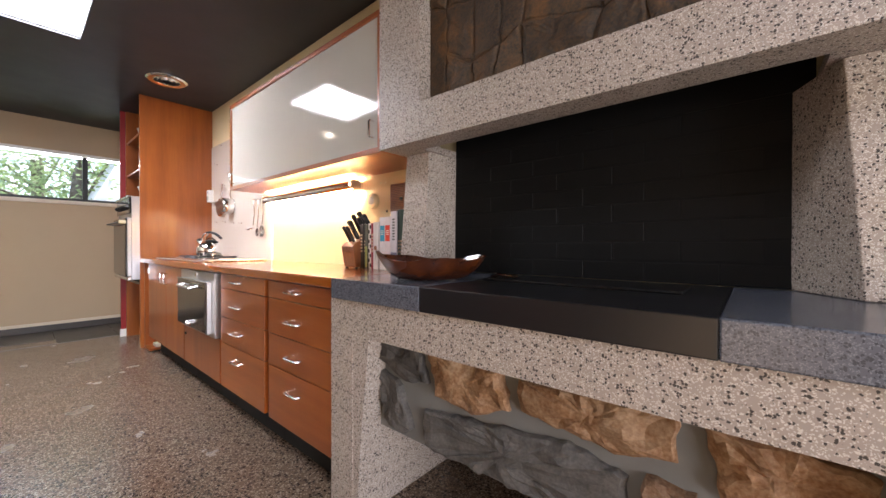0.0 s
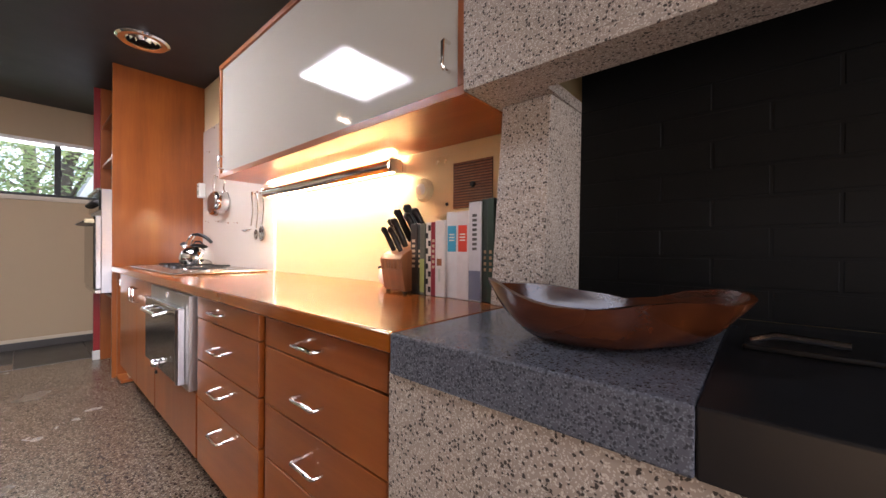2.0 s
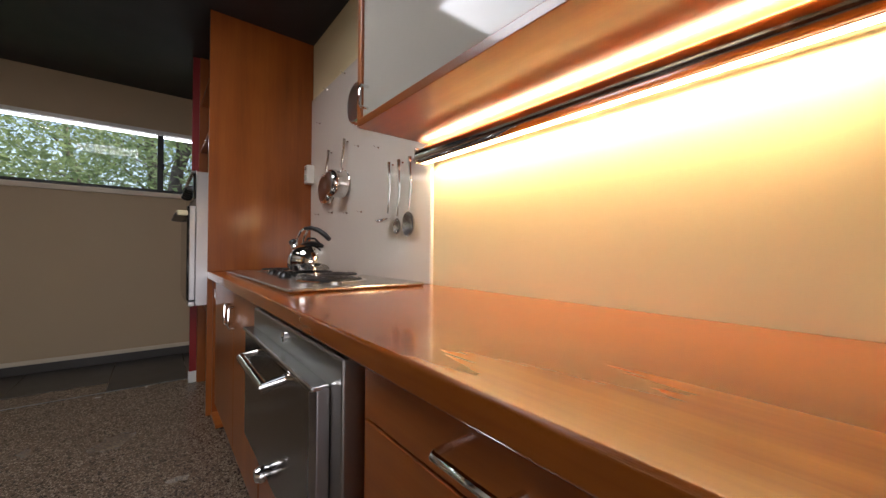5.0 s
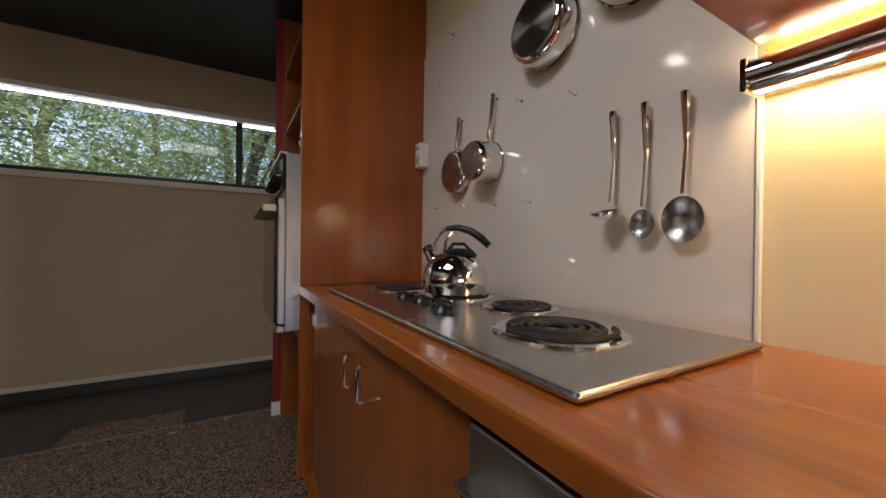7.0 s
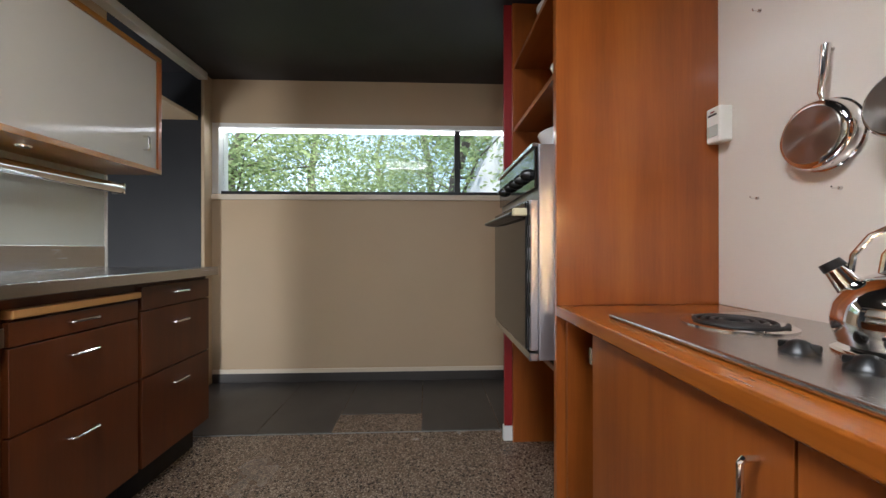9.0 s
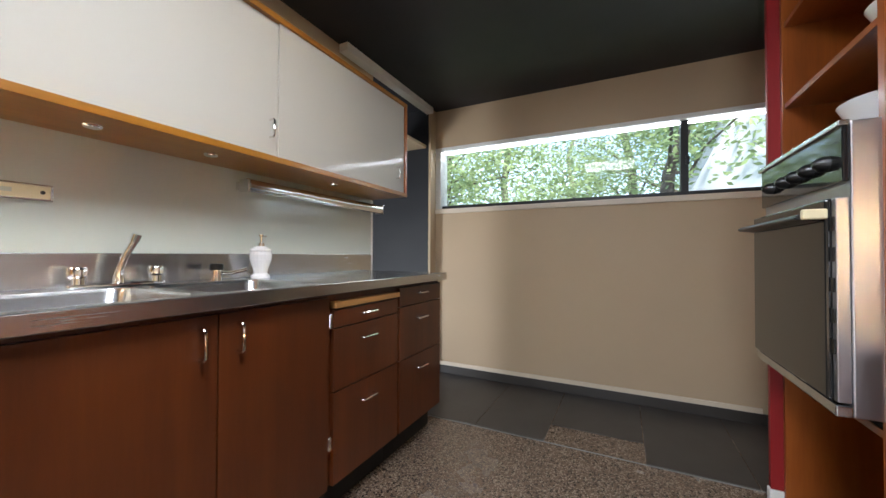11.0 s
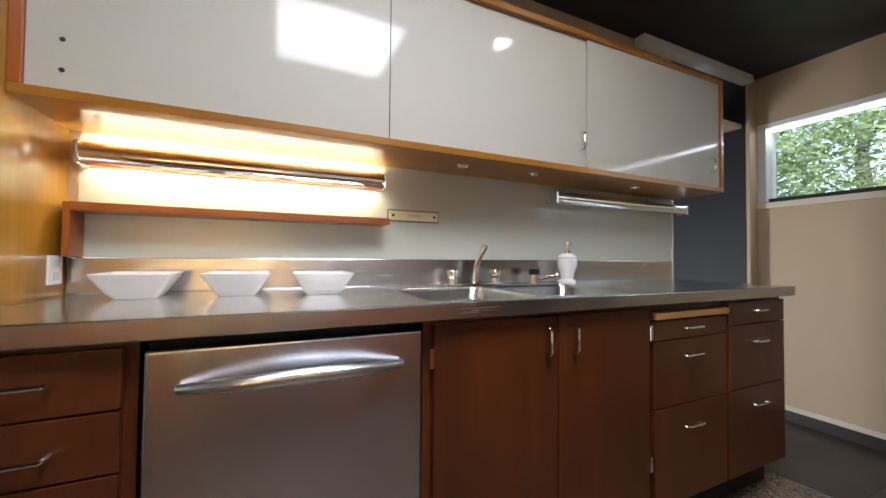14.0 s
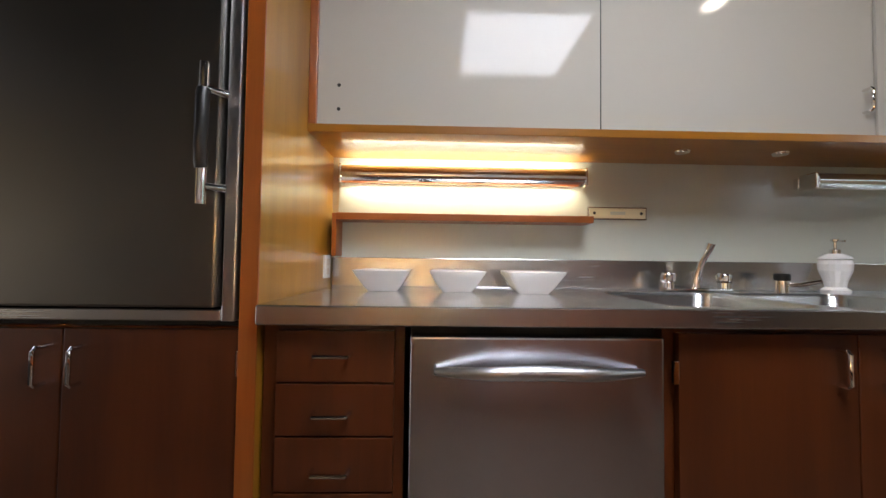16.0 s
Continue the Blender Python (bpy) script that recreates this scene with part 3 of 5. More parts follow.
def strip_lamp(name, x0, x1, yw, out, z0, z1, glow, label):
    """A chrome strip lamp on a wall, with an open slot above and below for its tube."""
    zc, h = (z0 + z1) / 2, (z1 - z0) / 2
    t = thing(name, ((x0 + x1) / 2, yw, z0), label, "strip lamp", "strip lamps")
    a, c2 = sorted((yw, yw + out * 0.022))
    part("back_plate", box(x0, x1, a, c2, zc - h * 0.6, zc + h * 0.6, 0.002), chrome, t)
    cy = yw + out * 0.055
    pr = [(cy + out * 0.040 * math.cos(q), zc + h * 0.98 * math.sin(q)) for q in [radians(d) for d in range(-62, 63, 8)]]
    pr += [(cy + out * 0.037 * math.cos(q), zc + h * 0.94 * math.sin(q)) for q in [radians(d) for d in range(62, -63, -8)]]
    part("reflector", prism(pr, "x", x0 + 0.012, x1 - 0.012), chrome, t, "polished half-round reflector", True)
    part("lamp_tube", tube([(x0 + 0.03, cy, zc), (x1 - 0.03, cy, zc)], 0.014, 12), glow or white_plastic, t, "glowing tube" if glow else "unlit tube", True)
    for xa, xb in ((x0, x0 + 0.012), (x1 - 0.012, x1)):
        a, c2 = sorted((yw + out * 0.022, cy + out * 0.036))
        part("end_cap", box(xa, xb, a, c2, z0 + 0.004, z1 - 0.004, 0.004), chrome, t)
    return t


strip_lamp("strip_lamp", -2.765, -1.535, YN - 0.002, -1, 1.335, 1.405, lamp_glow, "lit chrome strip lamp on the cream wall")

# tower with the wall oven
tw = thing("oven_tower", (-4.56, 1.37, 0), "tall orange-brown wooden oven tower with open shelves", "cupboard")
TX0, TX1, TF = -4.93, -4.20, 1.06
part("side_panel", box(TX1, TX1 + 0.003, TF, YN - 0.003, SZ + 0.004, ZC - 0.003), wood_v, tw)
part("side_panel", box(TX1 - 0.03, TX1 - 0.001, TF, YN - 0.003, 0, ZC - 0.003, 0.0015), wood_v, tw)
part("side_panel", box(TX0, TX0 + 0.03, TF + 0.004, YN - 0.003, 0, ZC - 0.003, 0.0015), wood_v, tw)
part("red_edge", box(TX0 - 0.002, TX0 + 0.012, TF - 0.04, TF + 0.0035, 0.085, ZC - 0.003), red_paint, tw, "red painted front edge")
part("red_side", box(TX0 - 0.014, TX0 - 0.0025, TF - 0.04, YN - 0.003, 0.085, ZC - 0.003), red_paint, tw, "red painted outer side")
part("corner_base", box(TX0 - 0.020, TX0 + 0.014, TF - 0.046, TF + 0.3, 0, 0.083, 0.003), white_trim, tw, "white base block")
part("back_panel", box(TX0 + 0.03, TX1 - 0.031, YN - 0.02, YN - 0.004, 0, ZC - 0.003), wood_v, tw)
for z in (0.63, 1.757, 2.11):
    part("shelf", box(TX0 + 0.031, TX1 - 0.032, TF + 0.012, YN - 0.021, z - 0.022, z, 0.002), wood_h, tw)

ov = thing("wall_oven", (-4.55, 1.2, 0.66), "stainless wall oven with black glass door", "oven")
OX0, OX1 = -4.88, -4.215
part("body", box(OX0, OX1, 1.0, 1.60, 0.665, 1.47, 0.004), brushed_z, ov, "stainless casing")
part("control_panel", box(OX0 + 0.008, OX1 - 0.004, 0.985, 1.0, 1.305, 1.462, 0.004), oven_glass, ov, "black glass control panel")
part("panel_trim", box(OX0, OX1, 0.975, 1.0, 1.458, 1.474, 0.003), brushed_x, ov)
for i, x in enumerate((-4.74, -4.60, -4.50, -4.40, -4.30)):
    part("knob", lathe([(0, 0), (0.024, 0), (0.020, 0.02), (0.008, 0.034), (0, 0.034)], (x, 0.985, 1.37), 18, Matrix.Rotation(radians(90), 4, "X")), black_plastic, ov, "", True)
dr = part("oven_door", box(OX0 + 0.004, OX1 - 0.03, 0.958, 0.998, 0.70, 1.262, 0.006), oven_glass, ov, "black glass door")
part("side_rail", box(OX1 - 0.028, OX1 - 0.004, 0.97, 0.999, 0.70, 1.262, 0.003), brushed_z, ov)
for k in range(5):
    part("vent_slot", box(OX1 - 0.024, OX1 - 0.008, 0.966, 0.971, 0.83 + 0.085 * k, 0.87 + 0.085 * k, 0.001), black_plastic, ov)
part("handle", prism([(0.958, 1.20), (0.958, 1.235), (0.905, 1.222), (0.897, 1.212), (0.905, 1.206)], "x", OX0 + 0.02, OX1 - 0.05, 0.003), black_plastic, dr, "black wing handle")
part("handle_end", box(OX1 - 0.048, OX1 - 0.028, 0.91, 0.965, 1.205, 1.235, 0.005), ivory_plastic, dr, "pale handle end")
part("lower_trim", box(OX0, OX1, 0.965, 1.0, 0.663, 0.694, 0.004), brushed_x, ov)
part("support", box(OX0, OX1, 1.075, 1.6, 0.6305, 0.664), shade_dark, ov)

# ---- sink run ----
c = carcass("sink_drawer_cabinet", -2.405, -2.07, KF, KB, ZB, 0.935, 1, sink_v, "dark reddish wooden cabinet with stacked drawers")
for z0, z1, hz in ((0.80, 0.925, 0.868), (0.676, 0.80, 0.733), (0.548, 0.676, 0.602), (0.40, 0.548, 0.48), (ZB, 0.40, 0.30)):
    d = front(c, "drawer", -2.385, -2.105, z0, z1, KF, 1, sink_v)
    pull(d, -2.24, KF, hz, 1, 0.085)

dw = thing("dishwasher", (-2.722, KF, 0), "brushed stainless dishwasher with bowed bar handle", "dishwasher")
part("tub", box(-3.02, -2.42, KB, KF - 0.03, 0.10, 0.93), shade_dark, dw)
part("door", box(-3.022, -2.42, KF - 0.028, KF + 0.012, 0.11, 0.915, 0.008, None, 3), dishwasher_steel, dw, "brushed stainless door")
part("kick_plate", box(-3.02, -2.42, KF - 0.08, KF - 0.06, 0.0, 0.10), black_plastic, dw)
pts, tp = [], []
for i in range(17):
    s = i / 16
    q = 4 * s * (1 - s)
    pts.append((-2.96 + 0.48 * s, KF + 0.012 + 0.012 + 0.042 * min(1, q * 1.3), 0.836 + 0.010 * q))
    tp.append(0.009 + 0.008 * q)
part("handle", tube(pts, 0.015, 14, None, tp), bar_steel, dw, "bowed stainless handle", True)

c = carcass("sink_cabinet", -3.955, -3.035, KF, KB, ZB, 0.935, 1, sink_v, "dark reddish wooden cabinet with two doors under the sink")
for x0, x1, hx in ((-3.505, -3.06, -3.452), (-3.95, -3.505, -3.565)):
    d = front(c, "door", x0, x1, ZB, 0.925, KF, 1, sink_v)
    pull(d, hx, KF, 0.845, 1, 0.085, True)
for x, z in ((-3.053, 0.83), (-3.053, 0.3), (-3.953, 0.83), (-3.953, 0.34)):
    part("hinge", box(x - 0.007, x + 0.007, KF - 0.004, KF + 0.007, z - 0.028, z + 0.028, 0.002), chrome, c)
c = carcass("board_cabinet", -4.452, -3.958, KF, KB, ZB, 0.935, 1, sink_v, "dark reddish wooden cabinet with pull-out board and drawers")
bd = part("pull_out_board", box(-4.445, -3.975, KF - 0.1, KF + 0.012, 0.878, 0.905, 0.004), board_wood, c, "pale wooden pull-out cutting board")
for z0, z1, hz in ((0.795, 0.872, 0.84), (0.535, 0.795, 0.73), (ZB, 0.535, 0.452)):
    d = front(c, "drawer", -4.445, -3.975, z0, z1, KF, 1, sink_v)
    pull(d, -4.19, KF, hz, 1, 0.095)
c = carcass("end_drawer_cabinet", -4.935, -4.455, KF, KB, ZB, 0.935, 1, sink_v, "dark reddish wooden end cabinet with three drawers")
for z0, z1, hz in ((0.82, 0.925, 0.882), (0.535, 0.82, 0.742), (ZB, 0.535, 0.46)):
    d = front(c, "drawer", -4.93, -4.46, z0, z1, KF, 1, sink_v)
    pull(d, -4.68, KF, hz, 1, 0.09)

# steel worktop with two bowls
KY0, KY1, KX0, KX1 = -0.575, KB, -4.955, -2.072
st = thing("steel_worktop", (-3.5, -0.9, KZ - 0.045), "brushed stainless worktop with two inset sink bowls", "worktop")
xs = [KX0, -3.94, -3.505, -3.46, -3.062, KX1]
ys = [KB, -1.055, -0.622, KY0]
bm = bmesh.new()
for i in range(5):
    for j in range(3):
        if i in (1, 3) and j == 1:
            continue
        bm.faces.new([bm.verts.new((x, y, KZ)) for x, y in ((xs[i], ys[j]), (xs[i + 1], ys[j]), (xs[i + 1], ys[j + 1]), (xs[i], ys[j + 1]))])
bmesh.ops.remove_doubles(bm, verts=bm.verts, dist=1e-5)
part("top", bm, brushed_x, st)
part("front_edge", box(KX0, KX1, KY0 - 0.012, KY0, KZ - 0.045, KZ - 0.0005, 0.003), brushed_x, st)
part("end_edge", box(KX0, KX0 + 0.012, KB, KY0 - 0.0125, KZ - 0.045, KZ - 0.0005), brushed_x, st)
part("core", box(KX0 + 0.0125, -3.96, KB, KY0 - 0.013, KZ - 0.042, KZ - 0.006), shade_dark, st)
part("core", box(-3.05, KX1, KB, KY0 - 0.013, KZ - 0.042, KZ - 0.006), shade_dark, st)
for x0, x1 in ((xs[1], xs[2]), (xs[3], xs[4])):
    bm = bmesh.new()
    y0, y1, zb = ys[1], ys[2], KZ - 0.17
    ins = 0.025
    rings = []
    for z, s in ((KZ, 0.0), (KZ - 0.004, 0.002), (KZ - 0.012, 0.006), (zb + 0.03, ins), (zb + 0.01, ins + 0.012), (zb, ins + 0.035)):
        ring = []
        rad = 0.05
        for cx, cy, a0 in ((x1 - s - rad, y1 - s - rad, 0), (x0 + s + rad, y1 - s - rad, 90), (x0 + s + rad, y0 + s + rad, 180), (x1 - s - rad, y0 + s + rad, 270)):
            for k in range(5):
                a = radians(a0 + 22.5 * k)
                ring.append(bm.verts.new((cx + rad * math.cos(a), cy + rad * math.sin(a), z)))
        rings.append(ring)
    for a, c2 in zip(rings, rings[1:]):
        for k in range(20):
            bm.faces.new((a[k], a[(k + 1) % 20], c2[(k + 1) % 20], c2[k]))
    bm.faces.new(rings[-1])
    # flange that fills the square corners of the cut-out
    corner = [(x1, y1), (x0, y1), (x0, y0), (x1, y0)]
    for q in range(4):
        cv = bm.verts.new((*corner[q], KZ))
        for k in range(4):
            bm.faces.new((cv, rings[0][q * 5 + k], rings[0][q * 5 + k + 1]))
    part("sink_bowl", bm, brushed_x, st, "inset stainless bowl", True)
part("backsplash", box(-4.955, KX1, KB, KB + 0.012, KZ, 1.10, 0.003), brushed_x, st, "stainless upstand")
solid("splash_laminate", box(-4.965, -2.09, YS, YS + 0.003, 1.10, 1.50), grey_laminate, "smooth grey-green wall panel above the sink", "wall panel", "structure")
solid("splash_laminate_edge", box(-4.978, -4.966, YS, YS + 0.012, 0.985, 1.49, 0.002), white_plastic, "pale edge strip of the wall panel", "trim", "structure")

u, ds = upper("wall_cabinet", -4.975, -2.066, -0.893, KB, 1.495, 2.14, 1, [(-3.008, -2.092), (-3.96, -2.99), (-4.949, -3.94)], "long wooden wall cabinet with glossy white sliding doors", lamplit_board)
pull(ds[1], -3.905, -0.915, 1.64, 1, 0.075, True)
pull(ds[2], -4.86, -0.903, 1.64, 1, 0.07, True)
for z in (1.65, 1.572):
    part("screw_hole", lathe([(0, 0), (0.006, 0), (0.006, 0.0015), (0, 0.0015)], (-2.16, -0.9035, z), 10, Matrix.Rotation(radians(-90), 4, "X")), black_plastic, ds[0])
part("seam", box(-3.0115, -3.0085, -0.914, -0.9032, 1.52, 2.115), black_plastic, u)
for x in (-3.36, -3.72, -4.4):
    part("puck", lathe([(0, 0.0), (0.022, 0.0), (0.026, 0.006), (0.026, 0.008), (0, 0.008)], (x, -1.02, 1.487), 20), chrome, u, "small chrome disc below the cabinet", True)
strip_lamp("strip_lamp", -3.055, -2.108, YS + 0.004, 1, 1.375, 1.455, sink_lamp_glow, "lit chrome strip lamp on the grey wall panel")
strip_lamp("strip_lamp", -4.995, -3.94, YS + 0.004, 1, 1.385, 1.455, None, "unlit chrome strip lamp on the grey wall panel")
sh = thing("wall_shelf", (-2.58, YS, 1.236), "narrow orange-brown wooden shelf below the lamp", "shelf")
part("shelf_board", box(-3.07, -2.108, YS + 0.004, -1.09, 1.238, 1.264, 0.002), wood_h, sh)
part("side_cleat", box(-2.107, -2.09, YS + 0.004, -1.10, 1.102, 1.264, 0.002), wood_v, sh)

# tall housing of the refrigerator
fh = thing("fridge_housing", (-1.62, -0.9, 0), "tall wooden housing with doors round a dark refrigerator", "cupboard")
part("side_panel", box(-2.066, -2.026, KB, -0.603, 0, ZC - 0.003, 0.001), gold_wood, fh, "golden brown side panel")
part("front_stile", box(-2.067, -2.025, -0.6029, -0.597, 0, ZC - 0.003, 0.001), wood_v, fh)
part("side_panel", box(-1.21, -1.17, KB, -0.598, 0, ZC - 0.003, 0.002), wood_v, fh)
part("base", box(-2.025, -1.211, KB, -0.632, ZB, 0.925), wood_v, fh)
part("plinth", box(-2.025, -1.211, KB, -0.70, 0, ZB), shade_dark, fh)
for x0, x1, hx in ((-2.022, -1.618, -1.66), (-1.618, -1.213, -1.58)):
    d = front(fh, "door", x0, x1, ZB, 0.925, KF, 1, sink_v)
    pull(d, hx, KF, 0.84, 1, 0.085, True)
part("hinge", box(-2.03, -2.018, KF - 0.004, KF + 0.008, 0.815, 0.875, 0.002), chrome, fh)
part("top_front", box(-2.022, -1.213, KF - 0.02, KF, 2.06, ZC - 0.004, 0.002), wood_v, fh)
fr = thing("refrigerator", (-1.62, -0.9, 0.935), "dark stainless built-in refrigerator with black-gripped handle", "refrigerator")
part("body", box(-2.02, -1.215, KB, KF - 0.01, 0.93, 2.055), shade_dark, fr)
part("surround", box(-2.018, -1.988, KF - 0.01, KF + 0.02, 0.945, 2.05, 0.003), brushed_z, fr)
part("surround", box(-1.987, -1.215, KF - 0.01, KF + 0.02, 0.945, 0.972, 0.003), brushed_x, fr)
fd = part("door", box(-1.984, -1.22, KF - 0.009, KF + 0.04, 0.978, 2.05, 0.006), dark_steel, fr, "dark stainless door")
hx, hy = -1.968, KF + 0.075
part("grip", tube([(hx, hy, 1.285), (hx, hy + 0.004, 1.30), (hx, hy + 0.004, 1.44), (hx, hy, 1.455)], 0.014, 12), black_plastic, fd, "black grip", True)
part("handle_end", tube([(hx, hy, 1.455), (hx, hy, 1.515)], 0.010, 12), chrome, fd, "", True)
part("handle_end", tube([(hx, hy, 1.205), (hx, hy, 1.285)], 0.011, 12), chrome, fd, "pale brass handle end", True)
for z in (1.46, 1.245):
    part("bracket", tube([(hx, hy, z), (hx - 0.01, KF + 0.06, z), (hx - 0.03, KF + 0.038, z)], 0.010, 10), chrome, fd, "", True)

# ---- hearth ----
HX0, HX1 = -0.925, 0.63
ht = thing("fireplace", (-0.15, 1.35, 0), "cast terrazzo hearth base with fieldstone panel", "fireplace")
HB = YN - 0.003
part("post", prism([(1.068, 0.0), (1.068, 0.795), (HB, 0.795), (HB, 0.0)], "x", HX0, -0.79), terrazzo, ht)
part("post_flare", prism([(-0.7899, 0.0), (-0.7899, 0.67), (-0.70, 0.67), (-0.745, 0.30), (-0.77, 0.0)], "y", 1.071, 1.60), terrazzo, ht)
part("post", box(0.50, HX1, 1.068, HB, 0.0, 0.795), terrazzo, ht)
part("lintel", box(-0.7899, 0.4999, 1.068, HB, 0.672, 0.795), terrazzo, ht)
part("mortar_panel", box(-0.789, 0.499, 1.16, 1.30, 0.33, 0.671), grout, ht, "grey mortar bed")
# dark backing of the void below the stones, its shade put into the colour
part("ash_pit", box(-0.789, 0.499, 1.60, HB, 0.0, 0.672), shade_dark, ht)


def cleft_stone(outline, y, depth, seed):
    """A split fieldstone with the given outline in (x, z), its rough face standing out towards -y."""
    rnd = random.Random(seed)
    ring0 = []
    for (x0, z0), (x1, z1) in zip(outline, outline[1:] + outline[:1]):
        n = max(2, int(math.hypot(x1 - x0, z1 - z0) / 0.022))
        for k in range(n):
            f = k / n
            ring0.append(Vector((x0 + (x1 - x0) * f + rnd.uniform(-0.005, 0.005), 0, z0 + (z1 - z0) * f + rnd.uniform(-0.005, 0.005))))
    mid = sum(ring0, Vector()) / len(ring0)
    b = bmesh.new()
    rings = []
    for sc, d in ((1.0, -0.012), (0.995, 0.35), (0.96, 0.72), (0.86, 0.95), (0.68, 1.0), (0.45, 1.0), (0.2, 1.0)):
        ring = []
        for p0 in ring0:
            p = mid + (p0 - mid) * sc
            rough_ = noise.noise(p * 14 + Vector((seed, 0, 0))) + 0.5 * noise.noise(p * 42 + Vector((0, seed, 0)))
            p.y = y + 0.012 if d < 0 else y - depth * d * (1 + 0.75 * rough_)
            ring.append(b.verts.new(p))
        rings.append(ring)
    n = len(ring0)
    for a, c2 in zip(rings, rings[1:]):
        for k in range(n):
            b.faces.new((a[k], a[(k + 1) % n], c2[(k + 1) % n], c2[k]))
    b.faces.new(rings[-1])
    return b


LOW = [([(-0.74, 0.665), (-0.53, 0.668), (-0.49, 0.54), (-0.60, 0.53), (-0.73, 0.58)], 1), ([(-0.72, 0.55), (-0.62, 0.51), (-0.56, 0.37), (-0.62, 0.34), (-0.71, 0.37)], 1),
       ([(-0.49, 0.655), (-0.21, 0.655), (-0.19, 0.54), (-0.31, 0.50), (-0.46, 0.52)], 0), ([(-0.165, 0.64), (0.05, 0.655), (0.20, 0.65), (0.195, 0.55), (0.08, 0.53), (-0.155, 0.555)], 0),
       ([(-0.51, 0.46), (-0.28, 0.485), (-0.03, 0.515), (0.11, 0.485), (0.09, 0.36), (-0.20, 0.34), (-0.51, 0.34)], 1), ([(0.24, 0.65), (0.38, 0.65), (0.47, 0.63), (0.46, 0.50), (0.27, 0.51)], 0),
       ([(0.14, 0.505), (0.23, 0.50), (0.25, 0.40), (0.12, 0.35)], 0), ([(0.28, 0.49), (0.47, 0.48), (0.47, 0.35), (0.17, 0.345)], 1)]
for i, (outline, kind) in enumerate(LOW):
    part("stone", cleft_stone(outline, 1.158, 0.026, i + 3), (rock_brown, rock_grey)[kind], ht)

hs = thing("hearth_slab", (-0.15, 1.35, 0.795), "polished blue-grey granite hearth slab with black middle", "hearth slab")
part("slab_end", box(-0.913, -0.4485, 1.058, YN - 0.002, 0.7955, SZ - 0.0005, 0.004), granite, hs)
part("slab_end", box(0.2685, 0.66, 1.058, YN - 0.002, 0.7955, SZ - 0.0005, 0.004), granite, hs)
part("slab_middle", box(-0.448, 0.268, 1.060, YN - 0.002, 0.7955, SZ - 0.001, 0.003), black_slab, hs, "black slate middle")
part("grate_frame", box(-0.42, 0.18, 1.36, 1.56, SZ - 0.001, SZ + 0.008, 0.003), black_plastic, hs, "low black grate")
part("grate_latch", tube([(-0.41, 1.40, SZ + 0.008), (-0.38, 1.40, SZ + 0.02), (-0.30, 1.40, SZ + 0.016)], 0.006, 8), chrome, hs, "", True)

PF = 1.49


def splayed(lower, upper_, z0, z1):
    """A post between two plans of four corners."""
    q = bmesh.new()
    a, c2 = [[q.verts.new((x, y, z)) for x, y in plan] for plan, z in ((lower, z0), (upper_, z1))]
    q.faces.new(a)
    q.faces.new(c2)
    for k in range(4):
        q.faces.new((a[k], a[(k + 1) % 4], c2[(k + 1) % 4], c2[k]))
    bmesh.ops.bevel(q, geom=q.edges[:], offset=0.003, segments=2, affect="EDGES", profile=0.5)
    return q


PB = YN - 0.003
solid("hearth_post", splayed([(-0.957, 1.455), (-0.806, 1.455), (-0.796, PB), (-0.957, PB)], [(-0.940, 1.485), (-0.797, 1.485), (-0.790, PB), (-0.940, PB)], SZ + 0.0005, 1.419),
      terrazzo, "tapered cast terrazzo post beside the firebox", "fireplace", group="hearth posts")
solid("hearth_post", splayed([(0.50, PF), (0.66, PF), (0.66, PB), (0.39, PB)], [(0.465, PF), (0.64, PF), (0.64, PB), (0.39, PB)], SZ + 0.0005, 1.419),
      terrazzo, "tapered cast terrazzo post beside the firebox", "fireplace", group="hearth posts")

hd = thing("chimney_hood", (-0.15, 1.5, 1.42), "cast terrazzo chimney hood with inset slate panel", "fireplace")
HF = 1.335
part("beam", box(-0.960, 0.66, HF, HF + 0.115, 1.42, 1.45, 0.002), terrazzo, hd)
part("beam_end", box(-0.960, -0.79, HF + 0.1152, YN - 0.003, 1.42, 1.45), terrazzo, hd)
part("beam_end", box(0.44, 0.66, HF + 0.1152, YN - 0.003, 1.42, 1.45), terrazzo, hd)
part("flue_liner", box(-0.899, 0.599, HF + 0.105, HF + 0.115, 1.4505, ZC - 0.002), soot_joint, hd, "soot-black inside of the flue")
part("flue_back", box(-0.789, 0.439, YN - 0.014, YN - 0.003, 1.4195, ZC - 0.002), soot_joint, hd, "soot-black inside of the flue")
part("beam_front", box(-0.960, 0.66, HF, HF + 0.09, 1.4501, 1.575), terrazzo, hd)
part("stile", box(-0.960, -0.712, HF, HF + 0.09, 1.5751, ZC - 0.002), terrazzo, hd)
part("stile", box(0.45, 0.66, HF, HF + 0.09, 1.5751, ZC - 0.002), terrazzo, hd)
part("side", box(-0.960, -0.90, HF + 0.0901, YN - 0.003, 1.4501, ZC - 0.002), terrazzo, hd)
part("side", box(0.60, 0.66, HF + 0.0901, YN - 0.003, 1.4501, ZC - 0.002), terrazzo, hd)
part("mortar_panel", box(-0.711, 0.449, HF + 0.065, HF + 0.1, 1.576, ZC - 0.002), rock_slate, hd, "dark slate bed")
